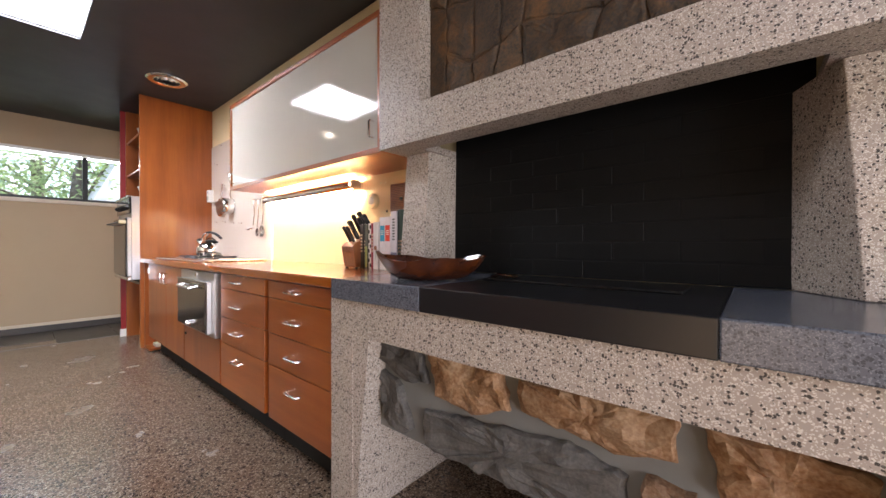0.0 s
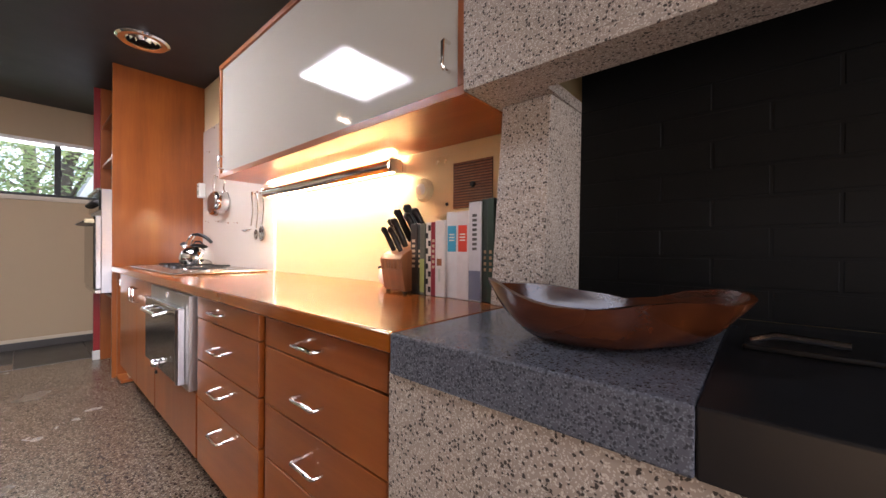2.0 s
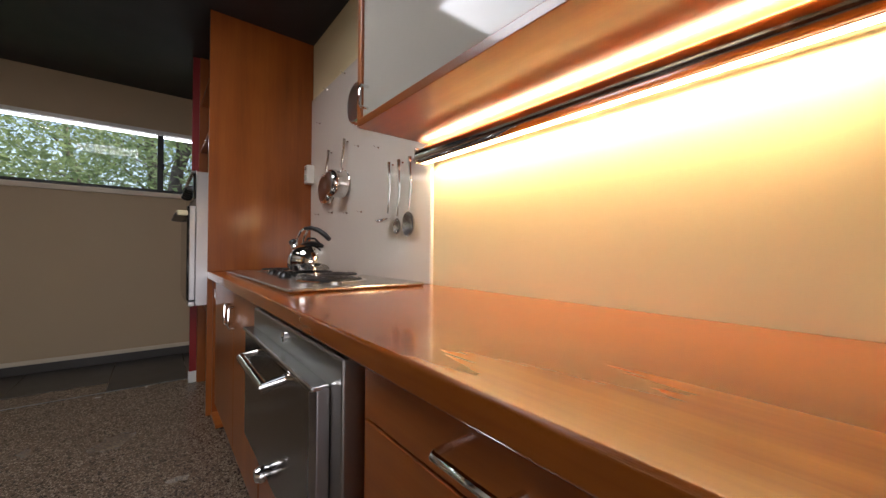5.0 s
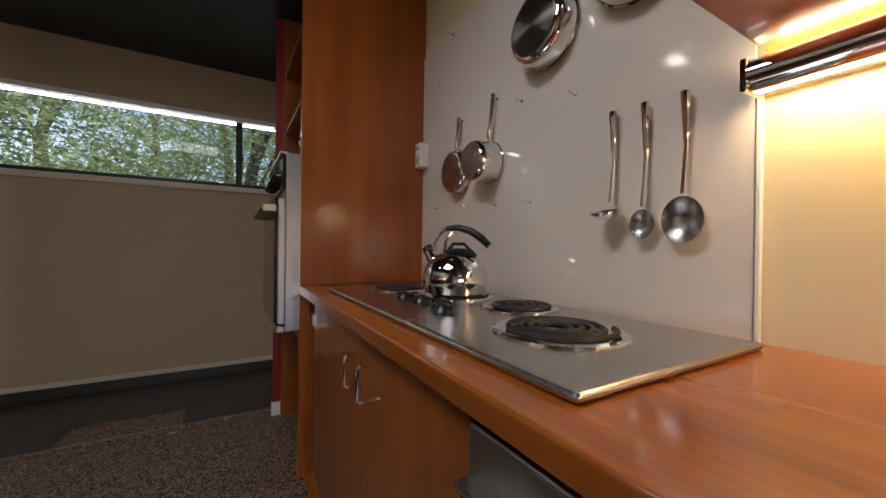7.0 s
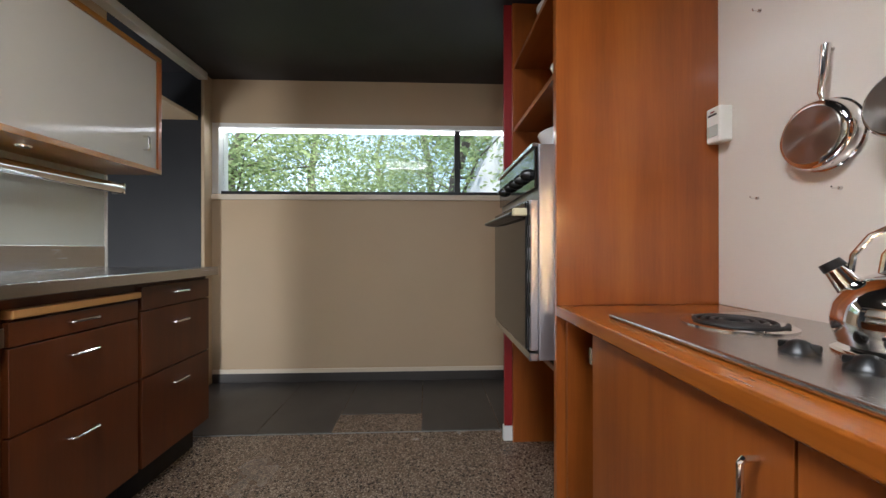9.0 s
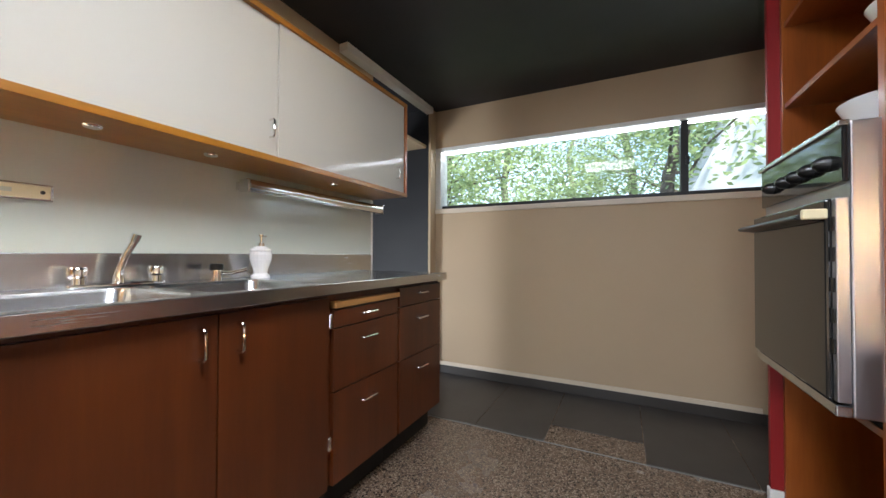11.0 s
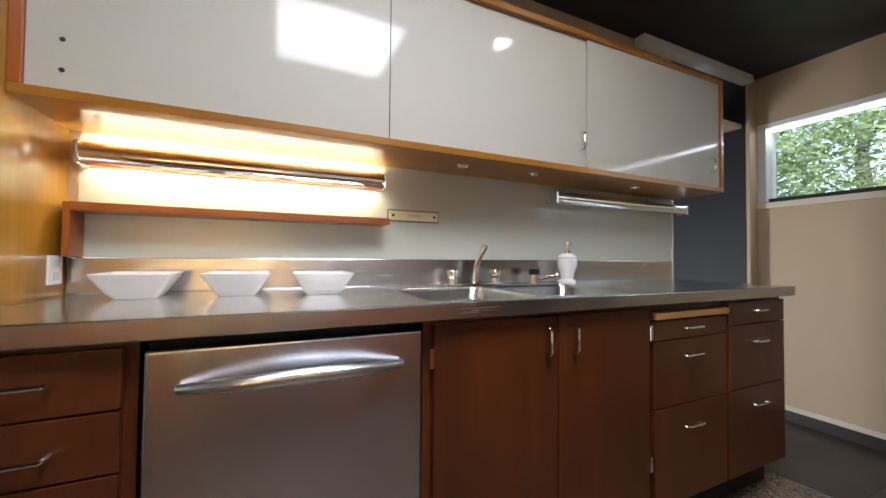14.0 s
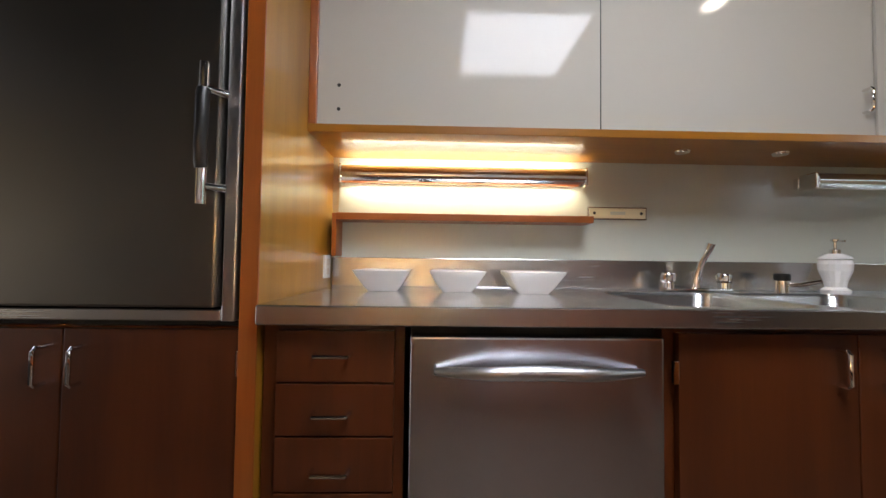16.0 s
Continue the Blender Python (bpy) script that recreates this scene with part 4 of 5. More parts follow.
# uneven slate plates, bedded edge to edge
rr = random.Random(8)
us, vs_ = [-0.705, -0.60, -0.47, -0.38, -0.26, -0.05, 0.11, 0.27, 0.443], [1.582, 1.72, 1.93, 2.10, 2.30, 2.45]
node = {(a, c): (us[a] + (rr.uniform(-0.035, 0.035) if 0 < a < 8 else 0), vs_[c] + (rr.uniform(-0.04, 0.04) if 0 < c < 5 else 0)) for a in range(9) for c in range(6)}
for a in range(8):
    for c in range(5):
        quad = [node[a, c + 1], node[a + 1, c + 1], node[a + 1, c], node[a, c]]
        mx, mz = sum(q[0] for q in quad) / 4, sum(q[1] for q in quad) / 4
        quad = [(mx + (q[0] - mx) * 0.95, mz + (q[1] - mz) * 0.95) for q in quad]
        part("slate_piece", cleft_stone(quad, HF + 0.066, rr.uniform(0.007, 0.018), a * 7 + c), rock_slate, hd)

# ---- ceiling fittings ----
vt = thing("ceiling_vent", (-3.62, 1.15, ZC - 0.02), "round metal ceiling vent with curved louvres", "vent")
part("rim", lathe([(0.100, 0.0), (0.135, -0.004), (0.150, 0.006), (0.150, 0.02), (0.100, 0.02), (0.100, 0.0)], (-3.62, 1.15, ZC - 0.021), 40, cap=False), chrome, vt, "", True)
part("throat", lathe([(0, 0.015), (0.10, 0.015), (0.10, 0.02), (0, 0.02)], (-3.62, 1.15, ZC - 0.021), 32), black_plastic, vt)
for r in (0.035, 0.065, 0.09):
    part("louvre", lathe([(r, 0.0), (r + 0.012, 0.010), (r + 0.012, 0.013), (r, 0.003), (r, 0.0)], (-3.62, 1.15, ZC - 0.023), 32, cap=False), chrome, vt, "", True)
dl = thing("downlight", (-3.92, -0.26, ZC - 0.01), "small lit round recessed downlight", "downlight")
part("trim_ring", lathe([(0.050, 0.0), (0.062, 0.002), (0.066, 0.009), (0.050, 0.009), (0.050, 0.0)], (-3.92, -0.26, ZC - 0.0095), 32, cap=False), white_plastic, dl, "", True)
part("lens", lathe([(0, 0.003), (0.050, 0.003), (0.050, 0.008), (0, 0.008)], (-3.92, -0.26, ZC - 0.0095), 32), spot_glow, dl, "glowing lens")

# ---- hob and kettle ----
hb = thing("electric_hob", (-3.34, 1.375, SZ), "stainless electric hob with four black coil rings", "hob")
part("tray", box(-3.957, -2.733, 1.128, 1.627, SZ + 0.0005, SZ + 0.015, 0.0085, None, 4), hob_steel, hb, "worn stainless tray")
for cx, cy, r in ((-3.77, 1.365, 0.098), (-2.965, 1.352, 0.108), (-3.215, 1.475, 0.088), (-3.475, 1.445, 0.096)):
    z = SZ + 0.015
    pan = part("drip_pan", lathe([(0, 0.0), (r * 0.8, 0.0), (r * 1.02, 0.003), (r * 1.14, 0.007), (r * 1.2, 0.004), (r * 1.2, 0.0)], (cx, cy, z), 40), chrome, hb, "chrome drip pan", True)
    turns, pts = (4.2 if r > 0.09 else 3.4), []
    for k in range(int(turns * 26)):
        a = 2 * math.pi * k / 26
        q = r * (0.2 + 0.8 * k / (turns * 26))
        pts.append((cx + q * math.cos(a), cy + q * math.sin(a), z + 0.009))
    part("coil", tube(pts, r * 0.056, 8), coil_mat, hb, "black coil ring", True)
for x, y in ((-3.53, 1.275), (-3.43, 1.285), (-3.335, 1.30), (-3.255, 1.258)):
    k = bmesh.new()
    lathe([(0.030, 0.0), (0.029, 0.004), (0.021, 0.011), (0.016, 0.019), (0.008, 0.023), (0, 0.024)], (x, y, SZ + 0.015), 24, None, k)
    g = box(-0.031, 0.031, -0.006, 0.006, -0.004, 0.011, 0.004)
    g.transform(Matrix.Translation((x, y, SZ + 0.023)) @ Matrix.Rotation(radians(25), 4, "Z"))
    join(k, g)
    part("knob", k, black_plastic, hb, "black control knob", True)

KX, KY, KZ0 = -3.475, 1.432, SZ + 0.0302
kt = thing("kettle", (KX, KY, KZ0), "polished chrome whistling kettle with black handle", "kettle")
part("body", lathe([(0, 0.0), (0.098, 0.0), (0.105, 0.004), (0.107, 0.012), (0.113, 0.03), (0.115, 0.052), (0.110, 0.08), (0.095, 0.108), (0.072, 0.130), (0.05, 0.141), (0, 0.143)], (KX, KY, KZ0), 48), chrome, kt, "polished chrome body", True)
part("lid", lathe([(0.066, 0.132), (0.056, 0.144), (0.028, 0.155), (0.0, 0.158)], (KX + 0.01, KY + 0.008, KZ0), 32), black_plastic, kt, "black lid", True)
kt.scale = (0.94, 0.94, 0.94)
e = Vector((0.8, 0.6, 0))
c0 = Vector((KX, KY, KZ0))


def along(s, z):
    return c0 + e * s + Vector((0, 0, z))


part("lid_grip", tube([along(-0.03, 0.146), along(-0.01, 0.172), along(0.03, 0.172), along(0.06, 0.145), along(0.07, 0.128)], 0.006, 8), black_plastic, kt, "", True)
part("spout", tube([along(-0.078, 0.105), along(-0.092, 0.124), along(-0.106, 0.148)], 0.02, 14, None, [0.026, 0.021, 0.018]), chrome, kt, "chrome spout", True)
part("spout_cap", tube([along(-0.104, 0.146), along(-0.114, 0.160)], 0.02, 14, None, [0.021, 0.019]), black_plastic, kt, "", True)
for s in (-0.085, -0.045):
    part("handle_arm", tube([along(s, 0.125), along(s + 0.006, 0.175), along(s + 0.028, 0.212), along(s * 0.3 - 0.01, 0.226)], 0.006, 8), chrome, kt, "", True)
part("handle", tube([along(-0.035, 0.226), along(0.01, 0.229), along(0.055, 0.216), along(0.092, 0.192), along(0.12, 0.166)], 0.011, 12, None, [0.009, 0.012, 0.013, 0.014, 0.012]), black_plastic, kt, "black curved handle", True)

# ---- pans, ladles and pegs on the panel ----
PW = YN - 0.012
RX = Matrix.Rotation(radians(90), 4, "X")


def peg(x, z):
    t = thing("wall_peg", (x, PW, z), "small steel peg in the white panel", "peg", "wall pegs")
    part("stem", tube([(x, PW, z), (x, PW - 0.022, z), (x + 0.002, PW - 0.028, z + 0.004)], 0.0022, 6), chrome, t)
    part("collar", lathe([(0, 0), (0.006, 0), (0.004, 0.006), (0, 0.006)], (x, PW, z), 10, RX), chrome, t)


for x, z in ((-3.62, 2.04), (-3.90, 2.04), (-4.025, 1.855), (-3.43, 1.57), (-3.20, 1.512), (-4.035, 1.245), (-3.795, 1.238), (-3.57, 1.218), (-3.385, 1.21)):
    peg(x, z)


def hung_pan(x, z, r, depth, htop, lean, label):
    """A pan hung by its handle with its base turned to the room."""
    y0 = PW - 0.006
    peg(x + lean, htop - 0.012)
    t = thing("hanging_pan", (x, y0, z - r), label, "pan", "hanging pans")
    pr = [(r * 1.03, 0.0), (r * 1.04, 0.003), (r, 0.006), (r, depth * 0.75), (r * 0.93, depth * 0.95), (r * 0.86, depth), (0.0, depth)]
    part("pan_body", lathe(pr, (x, y0, z), 44, RX), chrome, t, "polished steel body", True)
    part("base_disc", lathe([(0, 0), (r * 0.80, 0), (r * 0.82, 0.002), (r * 0.8, 0.004), (0, 0.004)], (x, y0 - depth, z), 44, RX), turned_steel, t, "brushed base disc", True)
    zs = z + r * 0.9
    part("pan_handle", tube([(x + lean * 0.3, y0 - 0.008, zs), (x + lean * 0.45, y0 - 0.022, zs + 0.03), (x + lean * 0.8, y0 - 0.018, (zs + htop) / 2), (x + lean, y0 - 0.012, htop)], 0.007, 10, None, [0.006, 0.007, 0.009, 0.011]), chrome, t, "steel handle", True)


hung_pan(-3.825, 1.385, 0.093, 0.045, 1.625, 0.012, "small polished steel frying pan hung on a peg")
hung_pan(-3.60, 1.385, 0.078, 0.095, 1.64, 0.03, "polished steel saucepan hung on a peg")
hung_pan(-3.30, 1.745, 0.112, 0.075, 1.98, 0.01, "large polished steel saucepan hung on a peg")
hung_pan(-3.0, 1.80, 0.125, 0.08, 2.03, 0.01, "large polished steel pot hung on a peg")


def ladle(x, ztop, zb, br, flat, label):
    peg(x, ztop - 0.008)
    y0 = PW - 0.014
    t = thing("ladle", (x, y0, zb - br), label, "ladle", "hanging ladles")
    hbm = bmesh.new()
    tube([(x, y0 - 0.006, ztop), (x + 0.001, y0 - 0.008, ztop - 0.02), (x, y0, (ztop + zb) / 2), (x, y0 - 0.012, zb + 0.01)], 0.006, 8, hbm, [0.010, 0.009, 0.005, 0.0055])
    part("handle", hbm, chrome, t, "steel handle", True)
    m = Matrix.Rotation(radians(90 if not flat else 12), 4, "X") @ Matrix.Diagonal((1.0 if flat else 0.85, 1.0, 0.5 if flat else 0.42, 1))
    pr = [(br * math.sin(q), br * (1 - math.cos(q)) - br) for q in [radians(d) for d in range(0, 91, 15)]]
    pr += [(br * 0.95, 0.0), (br * 0.6, -br * 0.62), (0.0, -br * 0.86)]
    part("scoop", lathe(pr, (x, y0 - 0.016 - (0.02 if flat else 0), zb - br * (0.4 if flat else 0.9)), 28, m), chrome if flat else hob_steel, t, "steel scoop", True)


ladle(-3.06, 1.41, 1.165, 0.038, True, "small steel ladle hung on a peg")
ladle(-2.975, 1.405, 1.145, 0.036, False, "steel serving spoon hung on a peg")
ladle(-2.885, 1.40, 1.165, 0.052, False, "large brushed steel serving spoon hung on a peg")

th = thing("thermostat", (-4.16, PW, 1.465), "white plastic thermostat box on the panel", "thermostat")
part("case", box(-4.193, -4.130, PW - 0.05, PW, 1.465, 1.592, 0.006), white_plastic, th)
part("window", box(-4.185, -4.138, PW - 0.053, PW - 0.0495, 1.485, 1.525, 0.002), grey_laminate, th, "pale grey window")
part("slot", box(-4.18, -4.143, PW - 0.0525, PW - 0.0495, 1.56, 1.566), black_plastic, th)
part("red_light", box(-4.17, -4.153, PW - 0.0525, PW - 0.0495, 1.572, 1.576), red_paint, th)

# ---- things on the wooden worktop ----
kb = thing("knife_block", (-1.36, 1.5, SZ), "reddish wooden knife block full of black-handled knives", "knife block")
ang = Matrix.Translation((-1.352, 1.515, SZ)) @ Matrix.Rotation(radians(-6), 4, "Z")


def kpart(name, bm, mat, label="", smooth=False):
    bm.transform(ang)
    return part(name, bm, mat, kb, label, smooth)


kpart("block", prism([(-0.055, 0.008), (-0.075, 0.118), (-0.060, 0.135), (0.065, 0.195), (0.085, 0.18), (0.085, 0.008)], "x", -0.062, 0.062, 0.003), block_wood, "reddish wooden block")
for sx in (-0.05, 0.05):
    for sy in (-0.045, 0.07):
        kpart("foot", lathe([(0, 0), (0.008, 0), (0.008, 0.009), (0, 0.009)], (sx, sy, 0), 10), black_plastic)
for k in range(6):
    kpart("steak_slot", box(-0.054 + 0.019 * k, -0.046 + 0.019 * k, -0.074, -0.064, 0.085, 0.112, 0.001), block_wood)
lean = Vector((-0.22, -0.34, 0.9)).normalized()
for px, py, ln, rad in ((-0.058, 0.02, 0.115, 0.011), (-0.03, 0.045, 0.14, 0.013), (0.0, 0.0, 0.12, 0.012), (0.03, 0.055, 0.15, 0.014), (0.055, 0.03, 0.125, 0.013), (-0.035, -0.03, 0.10, 0.010), (0.02, -0.035, 0.10, 0.010), (0.058, 0.065, 0.13, 0.013)):
    p0 = Vector((px * 0.85, py, 0.152 + 0.45 * py))
    lean = Vector((-0.22 - 2.2 * px * (0.5 if px > 0 else -0.6), -0.34, 0.9)).normalized()
    kn = kpart("knife_handle", tube([p0, p0 + lean * ln * 0.3, p0 + lean * ln * 0.75, p0 + lean * ln * 0.93 + Vector((-0.004, 0, 0)), p0 + lean * ln], rad, 10, None, [rad * 0.8, rad, rad * 0.95, rad * 1.15, rad * 0.7]), black_plastic, "black knife handle", True)

SPINES = [
    (-1.300, -1.270, 0.238, "3a2f27", None), (-1.269, -1.252, 0.236, "2b2d28", None), (-1.251, -1.231, 0.236, "59584a", None),
    (-1.230, -1.207, 0.240, "d9d3c6", "check"), (-1.206, -1.184, 0.240, "8e1d2a", None), (-1.183, -1.143, 0.244, "cfc8c2", "mark"),
    (-1.142, -1.097, 0.268, "cfc9c6", "2f97b5"), (-1.096, -1.051, 0.268, "cfc4c0", "d23a1c"), (-1.050, -1.008, 0.292, "bdb9b9", "grey"),
    (-1.007, -0.985, 0.298, "16281f", None), (-0.984, -0.960, 0.298, "14301f", None)]
BLAB = ["dark brown hardback book with worn spine", "thin black-green hardback book", "olive grey book with pale lower band", "book with black and white checked spine", "dark red hardback book",
        "white paperback book with small picture", "white book with blue spine label", "white book with orange-red spine label", "tall pale grey book with dark lettering", "tall dark green hardback book", "tall dark green hardback book"]
for i, ((x0, x1, h, col, extra), lab) in enumerate(zip(SPINES, BLAB)):
    yf = 1.482 + 0.004 * math.sin(i * 2.3)
    t = thing("book", ((x0 + x1) / 2, 1.56, SZ), lab, "book", "books on the worktop")
    cover = paint("book_cover", srgb(col), 0.45, 0.12, 40, 300, 0.1)
    part("cover", box(x0, x1, yf, 1.645, SZ + 0.0005, SZ + h, 0.0018), cover, t)
    part("pages", box(x0 + 0.003, x1 - 0.003, yf + 0.008, 1.648, SZ + h - 0.004, SZ + h + 0.0008), trim_paint, t)
    ya, yb = yf - 0.0006, yf + 0.001
    if extra == "check":
        for k in range(9):
            part("spine_square", box(x0 + (0.001 if k % 2 else 0.011), x0 + (0.011 if k % 2 else 0.022), ya, yb, SZ + 0.012 + 0.025 * k, SZ + 0.030 + 0.025 * k), black_plastic, t)
    elif extra == "mark":
        part("spine_picture", box(x0 + 0.008, x1 - 0.012, ya, yb, SZ + 0.10, SZ + 0.122), block_wood, t)
        part("spine_lettering", box(x0 + 0.014, x0 + 0.022, ya, yb, SZ + 0.05, SZ + 0.09), grey_laminate, t)
    elif extra == "grey":
        for k in range(8):
            part("spine_lettering", box(x0 + 0.013, x1 - 0.013, ya, yb, SZ + 0.15 + 0.014 * k, SZ + 0.158 + 0.014 * k), rock_grey, t)
        part("spine_band", box(x0 + 0.0005, x1 - 0.0005, ya, yb, SZ + 0.004, SZ + 0.09), paint("blue_grey_band", srgb("6a6c7c"), 0.5), t)
    elif extra:
        part("spine_label", box(x0 + 0.006, x1 - 0.006, ya, yb, SZ + 0.145, SZ + 0.225), paint("spine_label_colour", srgb(extra), 0.5), t, "coloured spine label")
        for k in range(3):
            part("spine_lettering", box(x0 + 0.012, x1 - 0.012, ya - 0.0004, yb, SZ + 0.178 + 0.009 * k, SZ + 0.182 + 0.009 * k), trim_paint, t)
    elif i in (0, 1, 4, 9, 10):
        for k in range(6 if i in (0, 4) else 4):
            w = (x1 - x0) * (0.26 if i < 9 else 0.32)
            part("spine_lettering", box(x0 + w, x1 - w, ya, yb, SZ + 0.09 + 0.017 * k, SZ + 0.099 + 0.017 * k), wall_paint if i in (0, 1, 4) else rock_brown, t)
    else:
        part("spine_band", box(x0 + 0.0005, x1 - 0.0005, ya, yb, SZ + 0.01, SZ + 0.12), paint("olive_band", srgb("9aa05a"), 0.5), t)

gk = thing("onion_jar", (-1.545, 1.61, SZ), "small round white ceramic jar on the worktop", "jar")
part("jar_body", lathe([(0, 0), (0.03, 0.0), (0.048, 0.015), (0.056, 0.038), (0.05, 0.062), (0.03, 0.08), (0, 0.085)], (-1.545, 1.61, SZ + 0.0003), 32), ceramic, gk, "", True)
part("jar_knob", tube([(-1.575, 1.60, SZ + 0.066), (-1.59, 1.592, SZ + 0.078), (-1.602, 1.588, SZ + 0.072)], 0.006, 8), black_plastic, gk, "", True)
dm = thing("dimmer_switch", (-1.49, YN, 0.955), "white wall plate with round dimmer knob", "switch")
part("plate", box(-1.53, -1.455, YN - 0.008, YN - 0.001, 0.955, 1.07, 0.003), white_plastic, dm)
part("dimmer_knob", lathe([(0, 0), (0.014, 0), (0.012, 0.014), (0, 0.015)], (-1.492, YN - 0.008, 1.013), 20, RX), ivory_plastic, dm, "", True)
al = thing("wall_alarm", (-1.425, YN, 1.22), "round ivory plastic alarm on the wall", "alarm")
part("base", lathe([(0, 0), (0.046, 0), (0.047, 0.012), (0.040, 0.024), (0, 0.026)], (-1.425, YN - 0.001, 1.262), 36, RX), ivory_plastic, al, "", True)
part("dome", lathe([(0.024, 0.024), (0.022, 0.032), (0.014, 0.038), (0.006, 0.040), (0, 0.04)], (-1.425, YN - 0.001, 1.262), 28, RX), white_plastic, al, "", True)
ip = thing("intercom_panel", (-1.16, YN, 1.15), "cream wall panel with a brown ribbed speaker grille", "intercom")
part("panel", box(-1.362, -0.965, YN - 0.010, YN - 0.001, 1.15, 1.385, 0.002), cream_paint, ip)
part("grille_back", box(-1.268, -1.092, YN - 0.013, YN - 0.0101, 1.175, 1.345, 0.001), sink_v, ip, "brown speaker cloth")
for k in range(17):
    part("grille_slat", box(-1.266, -1.094, YN - 0.0155, YN - 0.0131, 1.178 + 0.01 * k, 1.183 + 0.01 * k), block_wood, ip)
part("grille_knob", lathe([(0, 0), (0.011, 0), (0.009, 0.006), (0, 0.007)], (-1.175, YN - 0.0155, 1.258), 16, RX), black_plastic, ip)
for x, z in ((-1.30, 1.195), (-1.03, 1.20)):
    part("screw_cap", lathe([(0, 0), (0.007, 0), (0.006, 0.004), (0, 0.004)], (x, YN - 0.010, z), 12, RX), black_plastic, ip)
for x in (-1.345, -1.305):
    part("hook", tube([(x, YN - 0.010, 1.365), (x, YN - 0.022, 1.362), (x, YN - 0.022, 1.350)], 0.004, 6), ivory_plastic, ip)

# carved bowl on the slab
wb_ = thing("wooden_bowl", (-0.59, 1.25, SZ), "dark carved wooden bowl with an irregular rim", "bowl")
bm = bmesh.new()
n1, n2 = 44, 9
grid = []
for side_ in (0, 1):
    for j in range(n2):
        s = j / (n2 - 1)
        if side_:
            s = 1 - s
        ring = []
        for k in range(n1):
            a = 2 * math.pi * k / n1
            rx = 0.205 * (0.34 + 0.66 * s ** 0.55) - 0.010 * side_
            ry = 0.105 * (0.34 + 0.66 * s ** 0.5) - 0.010 * side_
            wob = 1 + 0.06 * math.sin(3 * a + 0.7) + 0.035 * math.sin(5 * a + 2.0)
            p = Vector((rx * wob * math.cos(a), ry * wob * math.sin(a), 0))
            tip = 0.030 * max(0, -math.cos(a)) ** 2 + 0.012 * max(0, math.cos(a)) ** 2
            p.z = 0.0005 + s ** 1.5 * (0.072 + tip + 0.008 * math.sin(4 * a)) + (0.010 * (1 - s) if side_ else 0)
            p += 0.004 * s * noise.noise_vector(p * 25)
            ring.append(bm.verts.new(p))
        grid.append(ring)
for a, c2 in zip(grid, grid[1:]):
    for k in range(n1):
        bm.faces.new((a[k], a[(k + 1) % n1], c2[(k + 1) % n1], c2[k]))
bm.faces.new(grid[0])
bm.faces.new(grid[-1])
bm.transform(Matrix.Translation((-0.60, 1.255, SZ)) @ Matrix.Rotation(radians(27), 4, "Z"))
part("bowl_shell", bm, bowl_wood, wb_, "", True)

# bowls in the tower
for name, x, y, z, r, h, lab in (("white_bowl", -4.50, 1.25, 1.4745, 0.16, 0.125, "wide white ceramic bowl standing on the oven"), ("white_bowl", -4.36, 1.22, 1.7575, 0.12, 0.085, "small white bowl on a tower shelf"),
                                 ("white_bowl", -4.56, 1.2, 2.1105, 0.10, 0.10, "white ceramic bowl on the top tower shelf")):
    b = lathe([(0, 0), (r * 0.45, 0), (r * 0.5, 0.006), (r * 0.8, h * 0.45), (r, h), (r * 0.97, h), (r * 0.76, h * 0.47), (r * 0.4, 0.016), (0, 0.014)], (x, y, z), 40)
    solid(name, b, ceramic, lab, "bowl", group="white bowls", smooth=True)

# ---- things on the steel worktop ----
for x, yb in ((-2.30, -1.015), (-2.551, -1.01), (-2.80, -0.97)):
    b = bmesh.new()
    rings = []
    for s, z in ((0.050, 0.0), (0.054, 0.005), (0.064, 0.018), (0.090, 0.062), (0.094, 0.070), (0.091, 0.072), (0.086, 0.069), (0.052, 0.012)):
        ring = []
        rad = 0.012
        for cx, cy, a0 in ((s - rad, s - rad, 0), (-s + rad, s - rad, 90), (-s + rad, -s + rad, 180), (s - rad, -s + rad, 270)):
            for k in range(4):
                a = radians(a0 + 30 * k)
                ring.append(b.verts.new((x + cx + rad * math.cos(a), yb + cy + rad * math.sin(a), KZ + 0.0006 + z)))
        rings.append(ring)
    for a, c2 in zip(rings, rings[1:]):
        for k in range(16):
            b.faces.new((a[k], a[(k + 1) % 16], c2[(k + 1) % 16], c2[k]))
    b.faces.new(rings[0])
    b.faces.new(rings[-1])
    solid("square_bowl", b, ceramic, "square flared white ceramic bowl on the steel worktop", "bowl", group="square bowls", smooth=True)

FY = -1.105
fc = thing("faucet", (-3.47, FY, KZ), "chrome two-handle kitchen faucet with swivel spout", "faucet")
part("deck_plate", box(-3.60, -3.335, FY - 0.022, FY + 0.022, KZ + 0.0005, KZ + 0.014, 0.006), chrome, fc, "", True)
for x in (-3.36, -3.575):
    h = part("faucet_handle", lathe([(0.021, 0), (0.020, 0.02), (0.026, 0.026), (0.027, 0.048), (0.022, 0.056), (0, 0.057)], (x, FY, KZ + 0.0135), 12), chrome, fc, "", True)
part("spout", tube([(-3.465, FY, KZ + 0.012), (-3.466, FY, KZ + 0.05), (-3.480, FY + 0.012, KZ + 0.11), (-3.500, FY + 0.03, KZ + 0.165)], 0.012, 14, None, [0.017, 0.012, 0.011, 0.012]), chrome, fc, "chrome spout", True)
part("nozzle", tube([(-3.497, FY + 0.026, KZ + 0.158), (-3.502, FY + 0.034, KZ + 0.182)], 0.015, 14), chrome, fc, "", True)
